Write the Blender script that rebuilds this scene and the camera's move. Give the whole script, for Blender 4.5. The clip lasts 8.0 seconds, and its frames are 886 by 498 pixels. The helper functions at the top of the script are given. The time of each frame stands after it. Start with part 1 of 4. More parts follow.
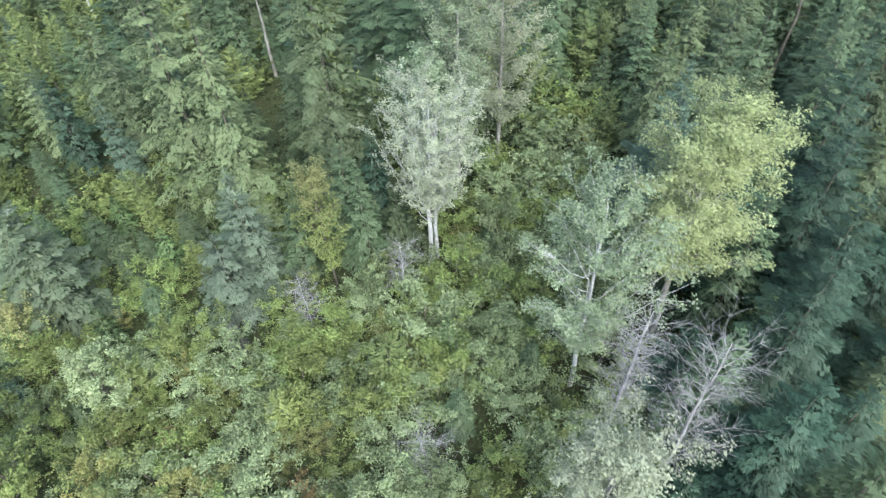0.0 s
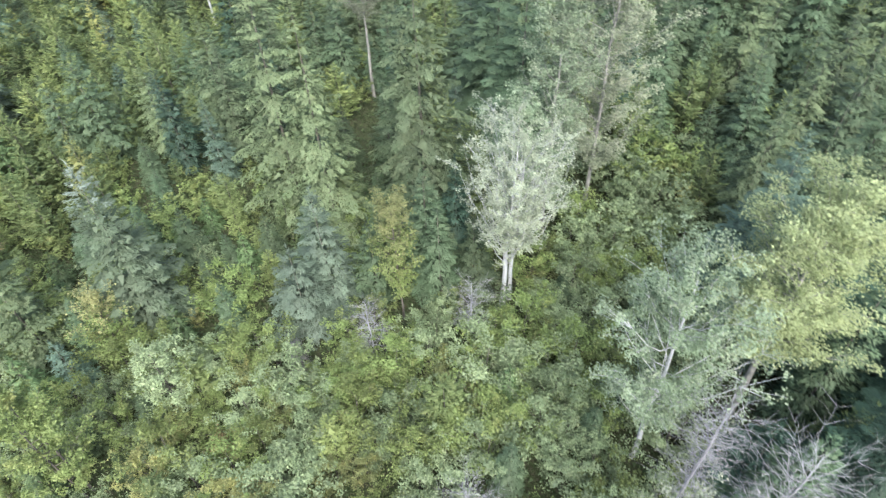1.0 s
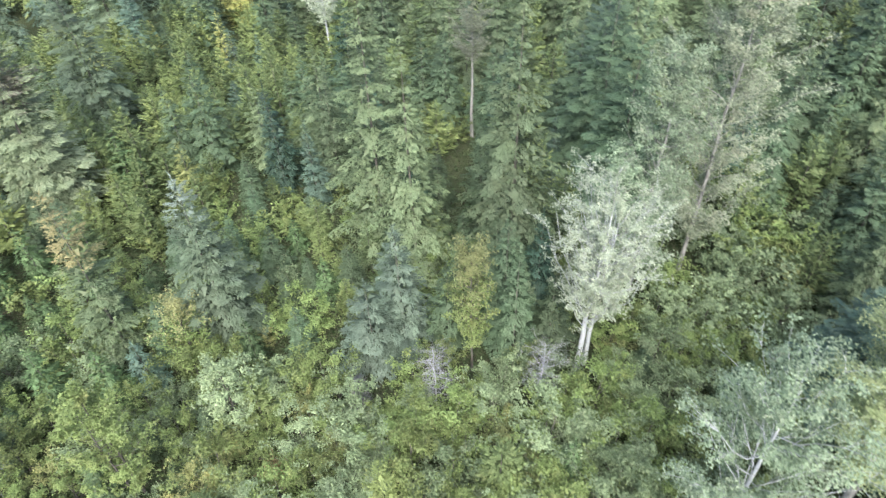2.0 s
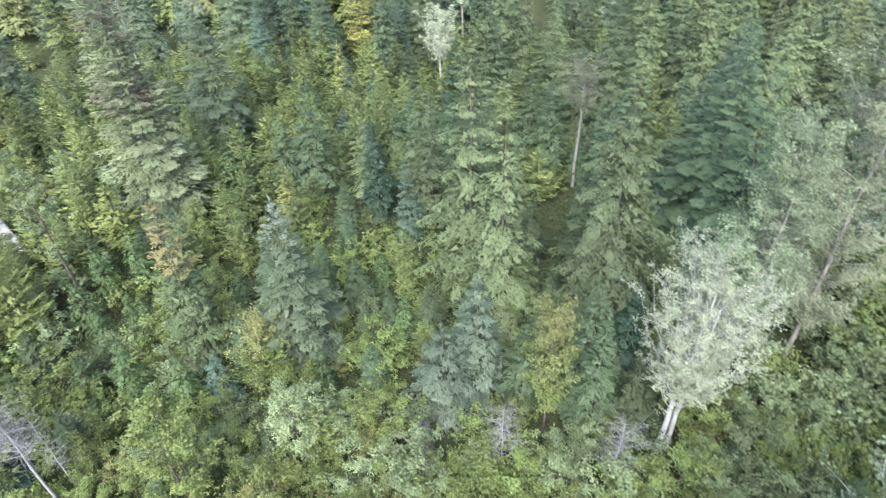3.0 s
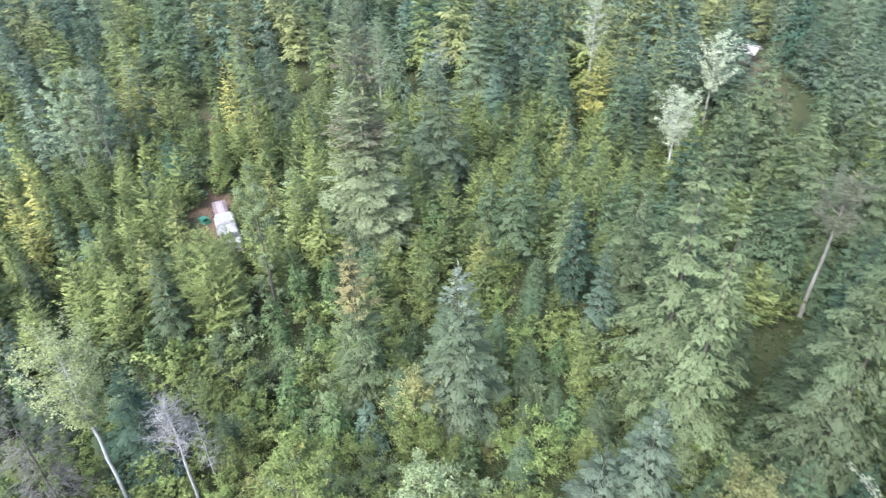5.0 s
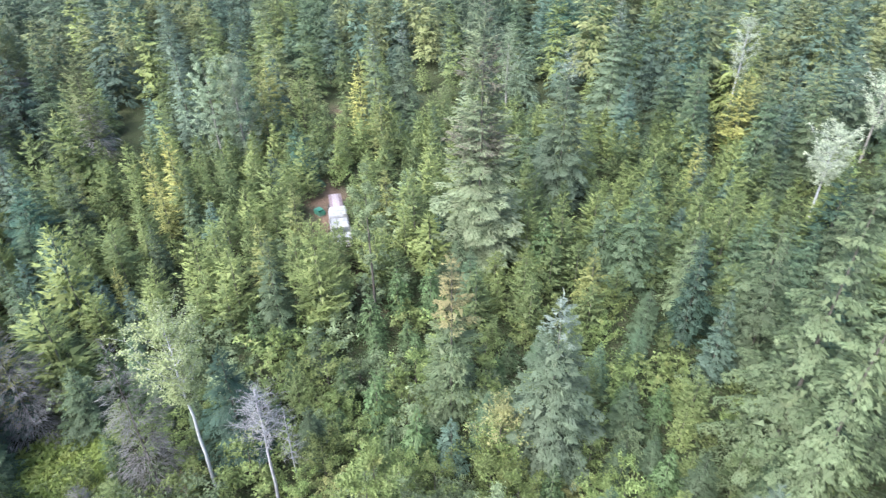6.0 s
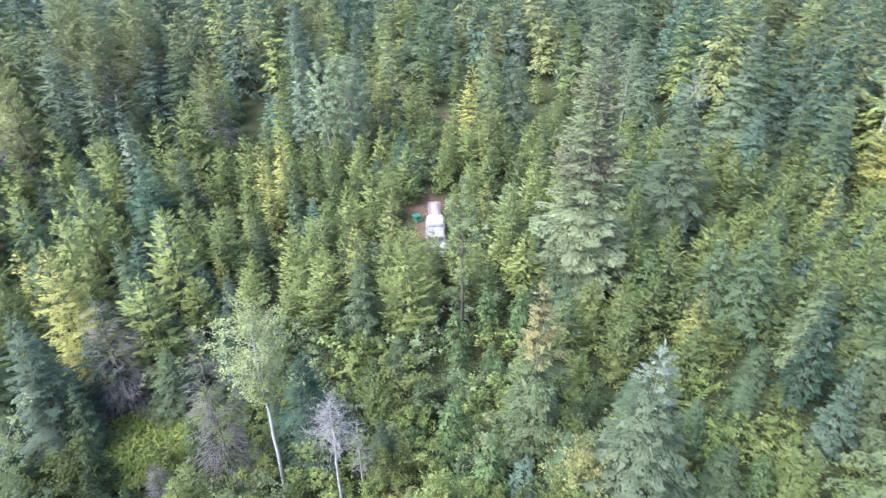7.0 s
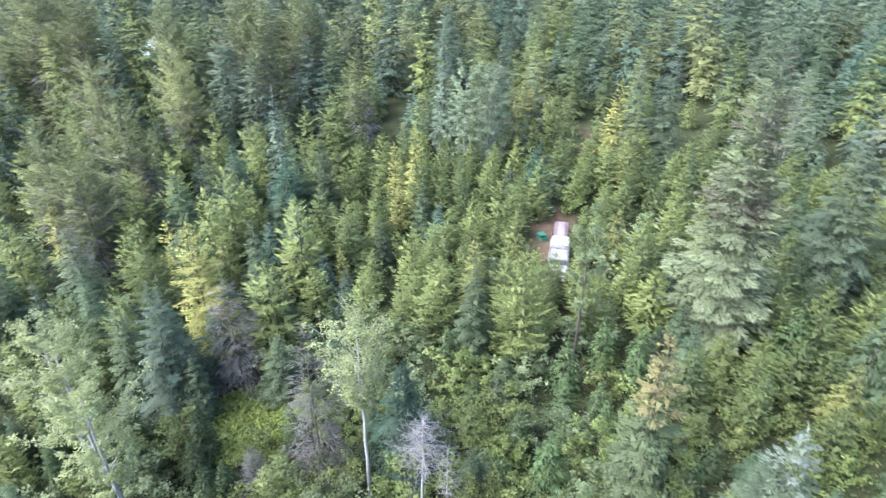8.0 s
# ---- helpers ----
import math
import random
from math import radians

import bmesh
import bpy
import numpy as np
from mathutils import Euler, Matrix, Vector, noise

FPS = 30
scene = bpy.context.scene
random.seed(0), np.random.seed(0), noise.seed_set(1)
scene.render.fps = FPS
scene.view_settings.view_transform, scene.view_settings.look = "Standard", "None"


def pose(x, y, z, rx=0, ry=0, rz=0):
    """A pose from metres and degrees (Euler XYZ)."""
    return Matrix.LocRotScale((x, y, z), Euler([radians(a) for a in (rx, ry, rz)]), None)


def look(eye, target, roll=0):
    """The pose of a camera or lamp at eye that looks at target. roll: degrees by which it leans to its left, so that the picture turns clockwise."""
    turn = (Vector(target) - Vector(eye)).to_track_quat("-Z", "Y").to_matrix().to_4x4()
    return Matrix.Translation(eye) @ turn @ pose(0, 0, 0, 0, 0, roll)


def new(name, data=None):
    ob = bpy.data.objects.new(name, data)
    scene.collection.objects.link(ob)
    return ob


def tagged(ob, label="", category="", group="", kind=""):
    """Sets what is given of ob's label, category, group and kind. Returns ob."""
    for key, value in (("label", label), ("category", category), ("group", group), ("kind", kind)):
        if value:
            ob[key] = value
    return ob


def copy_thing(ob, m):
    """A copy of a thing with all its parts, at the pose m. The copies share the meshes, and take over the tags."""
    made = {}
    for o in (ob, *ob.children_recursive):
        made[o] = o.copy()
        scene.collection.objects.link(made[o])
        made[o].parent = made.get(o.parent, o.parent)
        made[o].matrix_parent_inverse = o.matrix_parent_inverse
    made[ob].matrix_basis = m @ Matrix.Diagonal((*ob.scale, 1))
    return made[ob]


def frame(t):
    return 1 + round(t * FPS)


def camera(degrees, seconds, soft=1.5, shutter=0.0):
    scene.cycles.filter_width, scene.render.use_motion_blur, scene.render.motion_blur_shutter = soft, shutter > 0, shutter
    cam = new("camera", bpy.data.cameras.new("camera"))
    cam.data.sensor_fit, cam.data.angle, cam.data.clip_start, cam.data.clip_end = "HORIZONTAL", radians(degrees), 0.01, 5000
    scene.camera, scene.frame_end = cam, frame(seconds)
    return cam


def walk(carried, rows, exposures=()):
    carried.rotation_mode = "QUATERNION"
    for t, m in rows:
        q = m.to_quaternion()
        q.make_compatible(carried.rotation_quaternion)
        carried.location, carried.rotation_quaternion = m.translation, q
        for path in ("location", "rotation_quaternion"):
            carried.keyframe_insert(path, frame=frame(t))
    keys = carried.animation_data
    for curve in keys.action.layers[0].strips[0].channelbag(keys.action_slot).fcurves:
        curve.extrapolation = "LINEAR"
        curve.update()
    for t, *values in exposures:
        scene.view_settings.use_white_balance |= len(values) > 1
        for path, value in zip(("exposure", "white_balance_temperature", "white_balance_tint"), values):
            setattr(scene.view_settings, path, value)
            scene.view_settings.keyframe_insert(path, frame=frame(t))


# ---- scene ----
cam = camera(70.8, 8.0, soft=1.3, shutter=0.35)
METRES, EYE, TILT, LEAN, TURN = 13.0, 34.0, -48.0, 2.0, 0.0
ROWS = [
    (0.0, 0.0, 0.0, 0.0, 0.0, 0.0, -0.0),
    (0.5, 0.0046, 0.0357, 0.0383, 3.32, 0.69, -3.67),
    (1.0, 0.0013, 0.0733, 0.0805, 6.88, 1.62, -7.62),
    (2.5, -0.0379, 0.1832, 0.2046, 18.06, 3.48, -19.16),
    (3.0, -0.0613, 0.2179, 0.2408, 22.26, 3.51, -23.01),
    (3.5, -0.0907, 0.2525, 0.2749, 26.89, 3.09, -26.94),
    (4.0, -0.1261, 0.285, 0.3089, 31.52, 2.36, -30.5),
    (4.5, -0.167, 0.3175, 0.3388, 36.15, 1.09, -33.68),
    (6.0, -0.3298, 0.4073, 0.4225, 55.56, -10.16, -43.0),
    (6.5, -0.3926, 0.4317, 0.4435, 62.19, -14.52, -45.01),
    (7.0, -0.4586, 0.4528, 0.4608, 69.83, -19.75, -46.7),
    (7.5, -0.5267, 0.4685, 0.4745, 79.3, -26.49, -48.03),
    (8.0, -0.5965, 0.4802, 0.4843, 90.01, -34.28, -48.57),
]
walk(cam, [(t, pose(0, 0, EYE, TILT, LEAN, TURN) @ pose(METRES * x, METRES * y, METRES * z, 90 + pitch, roll, yaw)) for t, x, y, z, yaw, pitch, roll in ROWS],
     exposures=[(0.0, 2.03, 6180, 4), (1.0, 2.17, 6300, 8), (4.5, 2.23, 6150, 9), (8.0, 2.34, 5950, 12)])

# ---- sky and light: a bright overcast afternoon ----
SUN_ELEVATION, SUN_ROTATION = radians(47), radians(158)
world = bpy.data.worlds.new("overcast_sky")
scene.world = world
world.use_nodes = True
wn = world.node_tree
sky = wn.nodes.new("ShaderNodeTexSky")
sky.sky_type, sky.sun_disc = "NISHITA", False
sky.sun_elevation, sky.sun_rotation = SUN_ELEVATION, SUN_ROTATION
sky.air_density, sky.dust_density, sky.ozone_density = 1.0, 6.0, 1.0
wn.links.new(sky.outputs[0], wn.nodes["Background"].inputs[0])
wn.nodes["Background"].inputs[1].default_value = 0.135

sun_data = bpy.data.lights.new("sun", "SUN")
sun_data.energy, sun_data.angle, sun_data.color = 1.5, radians(45), (1.0, 0.99, 0.97)
sun = new("sun", sun_data)
sun.matrix_world = look((0, 0, 80), (-math.sin(SUN_ROTATION) * math.cos(SUN_ELEVATION), -math.cos(SUN_ROTATION) * math.cos(SUN_ELEVATION), 80 - math.sin(SUN_ELEVATION)))


# ---- materials ----
def material(name, rough=0.7, spec=0.3):
    m = bpy.data.materials.new(name)
    m.use_nodes = True
    p = m.node_tree.nodes["Principled BSDF"]
    p.inputs["Roughness"].default_value = rough
    p.inputs["Specular IOR Level"].default_value = spec
    return m, m.node_tree, p


def mix_colour(nt, fac, a, b, blend="MIX"):
    n = nt.nodes.new("ShaderNodeMix")
    n.data_type, n.blend_type = "RGBA", blend
    for slot, value in ((0, fac), (6, a), (7, b)):
        if isinstance(value, bpy.types.NodeSocket):
            nt.links.new(value, n.inputs[slot])
        elif slot == 0:
            n.inputs[0].default_value = value
        else:
            n.inputs[slot].default_value = (*value, 1)
    return n.outputs[2]


def noise_value(nt, scale, detail=4, low=0.35, high=0.65, coords="Object"):
    tc, n, r = (nt.nodes.new(k) for k in ("ShaderNodeTexCoord", "ShaderNodeTexNoise", "ShaderNodeMapRange"))
    n.inputs["Scale"].default_value, n.inputs["Detail"].default_value = scale, detail
    nt.links.new(tc.outputs[coords], n.inputs["Vector"])
    nt.links.new(n.outputs[0], r.inputs[0])
    r.inputs[1].default_value, r.inputs[2].default_value = low, high
    return r.outputs[0]


def foliage(name, a, b, c, through_light=0.5, rough=0.6):
    """Leaves or needles: colour a to b from plant to plant, touched with c in patches; each spray a little lighter or darker."""
    a, b, c = ((q[0] * 0.88, q[1], q[2] * 1.31) for q in (a, b, c))
    m, nt, p = material(name, rough, 0.25)
    info, geo = nt.nodes.new("ShaderNodeObjectInfo"), nt.nodes.new("ShaderNodeNewGeometry")
    plant = nt.nodes.new("ShaderNodeAttribute")
    plant.attribute_name = "plant"
    each = nt.nodes.new("ShaderNodeMath")
    each.operation = "ADD"
    nt.links.new(info.outputs["Random"], each.inputs[0])
    nt.links.new(plant.outputs["Fac"], each.inputs[1])
    frac = nt.nodes.new("ShaderNodeMath")
    frac.operation = "FRACT"
    nt.links.new(each.outputs[0], frac.inputs[0])
    col = mix_colour(nt, frac.outputs[0], a, b)
    shade = nt.nodes.new("ShaderNodeMapRange")
    nt.links.new(frac.outputs[0], shade.inputs[0])
    shade.inputs[3].default_value, shade.inputs[4].default_value = 1.34, 0.70
    col = mix_colour(nt, noise_value(nt, 0.9, 3, 0.52, 0.8), col, c)
    rng_ = nt.nodes.new("ShaderNodeMapRange")
    nt.links.new(geo.outputs["Random Per Island"], rng_.inputs[0])
    rng_.inputs[3].default_value, rng_.inputs[4].default_value = 0.92, 1.08
    hsv = nt.nodes.new("ShaderNodeHueSaturation")
    fine = nt.nodes.new("ShaderNodeMapRange")
    nt.links.new(noise_value(nt, 11.0, 2, 0.3, 0.7), fine.inputs[0])
    fine.inputs[3].default_value, fine.inputs[4].default_value = 0.92, 1.08
    both = nt.nodes.new("ShaderNodeMath")
    both.operation = "MULTIPLY"
    nt.links.new(rng_.outputs[0], both.inputs[0])
    nt.links.new(fine.outputs[0], both.inputs[1])
    total = nt.nodes.new("ShaderNodeMath")
    total.operation = "MULTIPLY"
    nt.links.new(both.outputs[0], total.inputs[0])
    nt.links.new(shade.outputs[0], total.inputs[1])
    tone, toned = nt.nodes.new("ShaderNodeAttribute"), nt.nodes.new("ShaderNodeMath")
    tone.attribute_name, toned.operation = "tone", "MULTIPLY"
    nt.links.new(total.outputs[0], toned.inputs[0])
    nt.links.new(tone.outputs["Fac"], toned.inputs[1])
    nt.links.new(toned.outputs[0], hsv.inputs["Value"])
    nt.links.new(col, hsv.inputs["Color"])
    nt.links.new(hsv.outputs[0], p.inputs["Base Color"])
    tr, mx = nt.nodes.new("ShaderNodeBsdfTranslucent"), nt.nodes.new("ShaderNodeMixShader")
    nt.links.new(hsv.outputs[0], tr.inputs[0])
    mx.inputs[0].default_value = through_light
    nt.links.new(p.outputs[0], mx.inputs[1])
    nt.links.new(tr.outputs[0], mx.inputs[2])
    nt.links.new(mx.outputs[0], nt.nodes["Material Output"].inputs[0])
    return m


def bark(name, a, b, scale=6.0, stretch=0.25, low=0.36, high=0.62):
    m, nt, p = material(name, 0.85, 0.2)
    tc, mp, n, r = (nt.nodes.new(k) for k in ("ShaderNodeTexCoord", "ShaderNodeMapping", "ShaderNodeTexNoise", "ShaderNodeMapRange"))
    mp.inputs["Scale"].default_value = (1, 1, stretch)
    n.inputs["Scale"].default_value, n.inputs["Detail"].default_value = scale, 5
    nt.links.new(tc.outputs["Object"], mp.inputs[0])
    nt.links.new(mp.outputs[0], n.inputs["Vector"])
    nt.links.new(n.outputs[0], r.inputs[0])
    r.inputs[1].default_value, r.inputs[2].default_value = low, high
    nt.links.new(mix_colour(nt, r.outputs[0], a, b), p.inputs["Base Color"])
    bump = nt.nodes.new("ShaderNodeBump")
    bump.inputs["Strength"].default_value, bump.inputs["Distance"].default_value = 0.5, 0.02
    nt.links.new(n.outputs[0], bump.inputs["Height"])
    nt.links.new(bump.outputs[0], p.inputs["Normal"])
    return m


def paint(name, colour, rough=0.4, dirt=(0.25, 0.22, 0.18), amount=0.35):
    m, nt, p = material(name, rough, 0.5)
    f = nt.nodes.new("ShaderNodeMath")
    f.operation = "MULTIPLY"
    nt.links.new(noise_value(nt, 2.5, 6, 0.4, 0.75), f.inputs[0])
    f.inputs[1].default_value = amount
    nt.links.new(mix_colour(nt, f.outputs[0], colour, dirt), p.inputs["Base Color"])
    return m


M = {
    "spruce": foliage("spruce_needles", (0.069, 0.099, 0.045), (0.089, 0.115, 0.049), (0.106, 0.129, 0.061), 0.34),
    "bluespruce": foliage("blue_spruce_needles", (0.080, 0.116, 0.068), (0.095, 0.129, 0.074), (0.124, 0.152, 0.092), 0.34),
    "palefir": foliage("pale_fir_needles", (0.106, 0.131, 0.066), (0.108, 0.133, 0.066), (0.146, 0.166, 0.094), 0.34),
    "pine": foliage("young_pine_needles", (0.154, 0.172, 0.048), (0.112, 0.144, 0.048), (0.176, 0.174, 0.054), 0.34),
    "cedar": foliage("cedar_sprays", (0.070, 0.104, 0.034), (0.078, 0.108, 0.038), (0.098, 0.118, 0.044), 0.34),
    "hemlock": foliage("hemlock_sprays", (0.108, 0.130, 0.052), (0.093, 0.120, 0.052), (0.132, 0.143, 0.059), 0.34),
    "larch": foliage("yellow_larch_needles", (0.268, 0.244, 0.064), (0.205, 0.214, 0.064), (0.172, 0.190, 0.060), 0.34),
    "orangefir": foliage("rusting_fir_needles", (0.190, 0.158, 0.060), (0.180, 0.156, 0.060), (0.130, 0.140, 0.059), 0.34),
    "aspen": foliage("aspen_leaves", (0.365, 0.375, 0.215), (0.37, 0.38, 0.22), (0.42, 0.42, 0.25)),
    "poplar": foliage("poplar_leaves", (0.272, 0.292, 0.118), (0.286, 0.304, 0.123), (0.335, 0.340, 0.138)),
    "greypoplar": foliage("grey_poplar_leaves", (0.178, 0.212, 0.108), (0.192, 0.216, 0.112), (0.228, 0.228, 0.128)),
    "palepoplar": foliage("pale_poplar_leaves", (0.225, 0.265, 0.138), (0.235, 0.270, 0.142), (0.270, 0.285, 0.160)),
    "brownpoplar": foliage("fading_poplar_leaves", (0.185, 0.195, 0.105), (0.200, 0.200, 0.110), (0.245, 0.222, 0.130)),
    "coneheavy": foliage("cone_laden_needles", (0.130, 0.146, 0.068), (0.130, 0.146, 0.068), (0.160, 0.160, 0.082), 0.34),
    "deadfir": foliage("dead_fir_twigs", (0.205, 0.182, 0.142), (0.180, 0.164, 0.130), (0.235, 0.205, 0.150)),
    "bigpine": foliage("old_pine_needles", (0.155, 0.162, 0.056), (0.136, 0.153, 0.059), (0.181, 0.162, 0.068), 0.34),
    "goldleaf": foliage("golden_birch_leaves", (0.225, 0.208, 0.075), (0.205, 0.204, 0.073), (0.17, 0.182, 0.07)),
    "frostfir": foliage("frosted_fir_needles", (0.128, 0.160, 0.092), (0.134, 0.166, 0.095), (0.174, 0.200, 0.126), 0.34),
    "frosttip": foliage("frosted_tip_needles", (0.160, 0.178, 0.118), (0.160, 0.178, 0.118), (0.186, 0.200, 0.140), 0.34),
    "darkspruce": foliage("dark_spruce_needles", (0.038, 0.072, 0.040), (0.047, 0.081, 0.044), (0.064, 0.097, 0.052), 0.34),
    "shrub": foliage("shrub_leaves", (0.128, 0.160, 0.044), (0.152, 0.174, 0.049), (0.190, 0.183, 0.052), 0.37),
    "greyshrub": foliage("willow_leaves", (0.168, 0.195, 0.084), (0.148, 0.180, 0.074), (0.190, 0.200, 0.092), 0.37),
    "yellowshrub": foliage("yellow_leaves", (0.225, 0.215, 0.072), (0.19, 0.200, 0.068), (0.27, 0.225, 0.060)),
    "redshrub": foliage("red_autumn_leaves", (0.215, 0.142, 0.060), (0.190, 0.152, 0.062), (0.150, 0.162, 0.058)),
    "ground_leaf": foliage("undergrowth_leaves", (0.062, 0.084, 0.027), (0.062, 0.084, 0.027), (0.088, 0.088, 0.034), 0.3),
    "cones": foliage("brown_cones", (0.122, 0.110, 0.064), (0.122, 0.110, 0.064), (0.150, 0.130, 0.075), 0.2),
    "bark": bark("conifer_bark", (0.045, 0.043, 0.039), (0.09, 0.086, 0.078)),
    "grey_bark": bark("grey_poplar_bark", (0.11, 0.112, 0.11), (0.21, 0.215, 0.205)),
    "white_bark": bark("white_aspen_bark", (0.17, 0.172, 0.165), (0.275, 0.297, 0.315), 4.0, 1.6, 0.28, 0.46),
    "dead": bark("grey_dead_wood", (0.13, 0.137, 0.148), (0.235, 0.247, 0.27)),
    "fern": foliage("fern_fronds", (0.195, 0.225, 0.050), (0.195, 0.225, 0.050), (0.235, 0.235, 0.060)),
}


# ---- mesh helpers ----
def unit(v):
    return v / np.maximum(np.linalg.norm(v, axis=-1, keepdims=True), 1e-6)


def crown_normals(tris, cx=0.0, cy=0.0, share=0.5):
    """Leaves turned face out from the stem, and their normals: in a dense spray many needles share one face, so it is shaded partly as the rounded crown."""
    n = unit(np.cross(tris[:, 1] - tris[:, 0], tris[:, 2] - tris[:, 0]))
    out = tris.mean(axis=1) - np.array([cx, cy, 0.0])
    out[:, 2] = 0
    out = unit(out / np.maximum(np.linalg.norm(out, axis=1, keepdims=True), 0.3) + np.array([0.0, 0.0, 1.0]))
    flip = (n * out).sum(axis=1) < 0
    tris, n = tris.copy(), np.where(flip[:, None], -n, n)
    tris[flip] = tris[flip][:, [0, 2, 1]]
    return tris, unit(share * out + (1 - share) * n)


def leaf_mesh(name, tris, mat, plants=None, tone=None, normals=None, crown=True, share=0.5):
    """A mesh of loose three-cornered leaves or needle sprays from an array (n, 3, 3)."""
    tris = np.asarray(tris, dtype=np.float32)
    n = len(tris)
    if crown and normals is None:
        tris, normals = crown_normals(tris, share=share)
    me = bpy.data.meshes.new(name)
    me.vertices.add(3 * n)
    me.vertices.foreach_set("co", tris.reshape(-1))
    me.loops.add(3 * n)
    me.loops.foreach_set("vertex_index", np.arange(3 * n, dtype=np.int32))
    me.polygons.add(n)
    me.polygons.foreach_set("loop_start", np.arange(0, 3 * n, 3, dtype=np.int32))
    me.update(calc_edges=True)
    if plants is not None:
        me.attributes.new("plant", "FLOAT", "FACE").data.foreach_set("value", np.asarray(plants, dtype=np.float32))
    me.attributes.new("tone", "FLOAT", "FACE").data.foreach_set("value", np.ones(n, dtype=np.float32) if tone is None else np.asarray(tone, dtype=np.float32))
    if normals is not None:
        me.attributes.new("custom_normal", "FLOAT_VECTOR", "POINT").data.foreach_set("vector", np.repeat(normals.astype(np.float32), 3, axis=0).reshape(-1))
    me.materials.append(mat)
    return me


def tubes_mesh(name, tubes, mat, sides=6):
    """Tapered tubes, each a list of (x, y, z, radius), in one mesh."""
    verts, faces = [], []
    for path in tubes:
        pts = [Vector(p[:3]) for p in path]
        first = len(verts)
        for i, p in enumerate(pts):
            along = (pts[min(i + 1, len(pts) - 1)] - pts[max(i - 1, 0)]).normalized()
            a = along.orthogonal().normalized()
            b = along.cross(a)
            for k in range(sides):
                w = 2 * math.pi * k / sides
                verts.append(p + (a * math.cos(w) + b * math.sin(w)) * path[i][3])
        for i in range(len(pts) - 1):
            for k in range(sides):
                u, v = first + i * sides + k, first + i * sides + (k + 1) % sides
                faces.append((u, v, v + sides, u + sides))
        faces.append(tuple(first + (len(pts) - 1) * sides + k for k in range(sides)))
    me = bpy.data.meshes.new(name)
    me.from_pydata(verts, [], faces)
    me.polygons.foreach_set("use_smooth", [True] * len(me.polygons))
    me.materials.append(mat)
    return me


def part(name, mesh, parent, label=""):
    ob = new(name, mesh)
    ob.parent = parent
    return tagged(ob, label)


def thing(name, x, y, z, label, category, group="", turn=0.0, scale=(1, 1, 1)):
    ob = new(name)
    ob.empty_display_size = 0.3
    ob.matrix_basis = Matrix.LocRotScale((x, y, z), Euler((0, 0, turn)), scale)
    return tagged(ob, label, category, group)


def sprays(p, d, length, width, rng, flat=0.5):
    """Pointed faces from points p along d. flat: 1 keeps them level, 0 lets them roll freely."""
    n = len(p)
    d = unit(d)
    up = np.tile(np.array([[0.0, 0.0, 1.0]]), (n, 1)) + rng.normal(0, 1 - flat + 0.05, (n, 3))
    b = unit(np.cross(d, up)) * (np.asarray(width) / 2).reshape(-1, 1)
    l = np.asarray(length).reshape(-1, 1)
    return np.stack([p - b, p + b, p + d * l], axis=1)


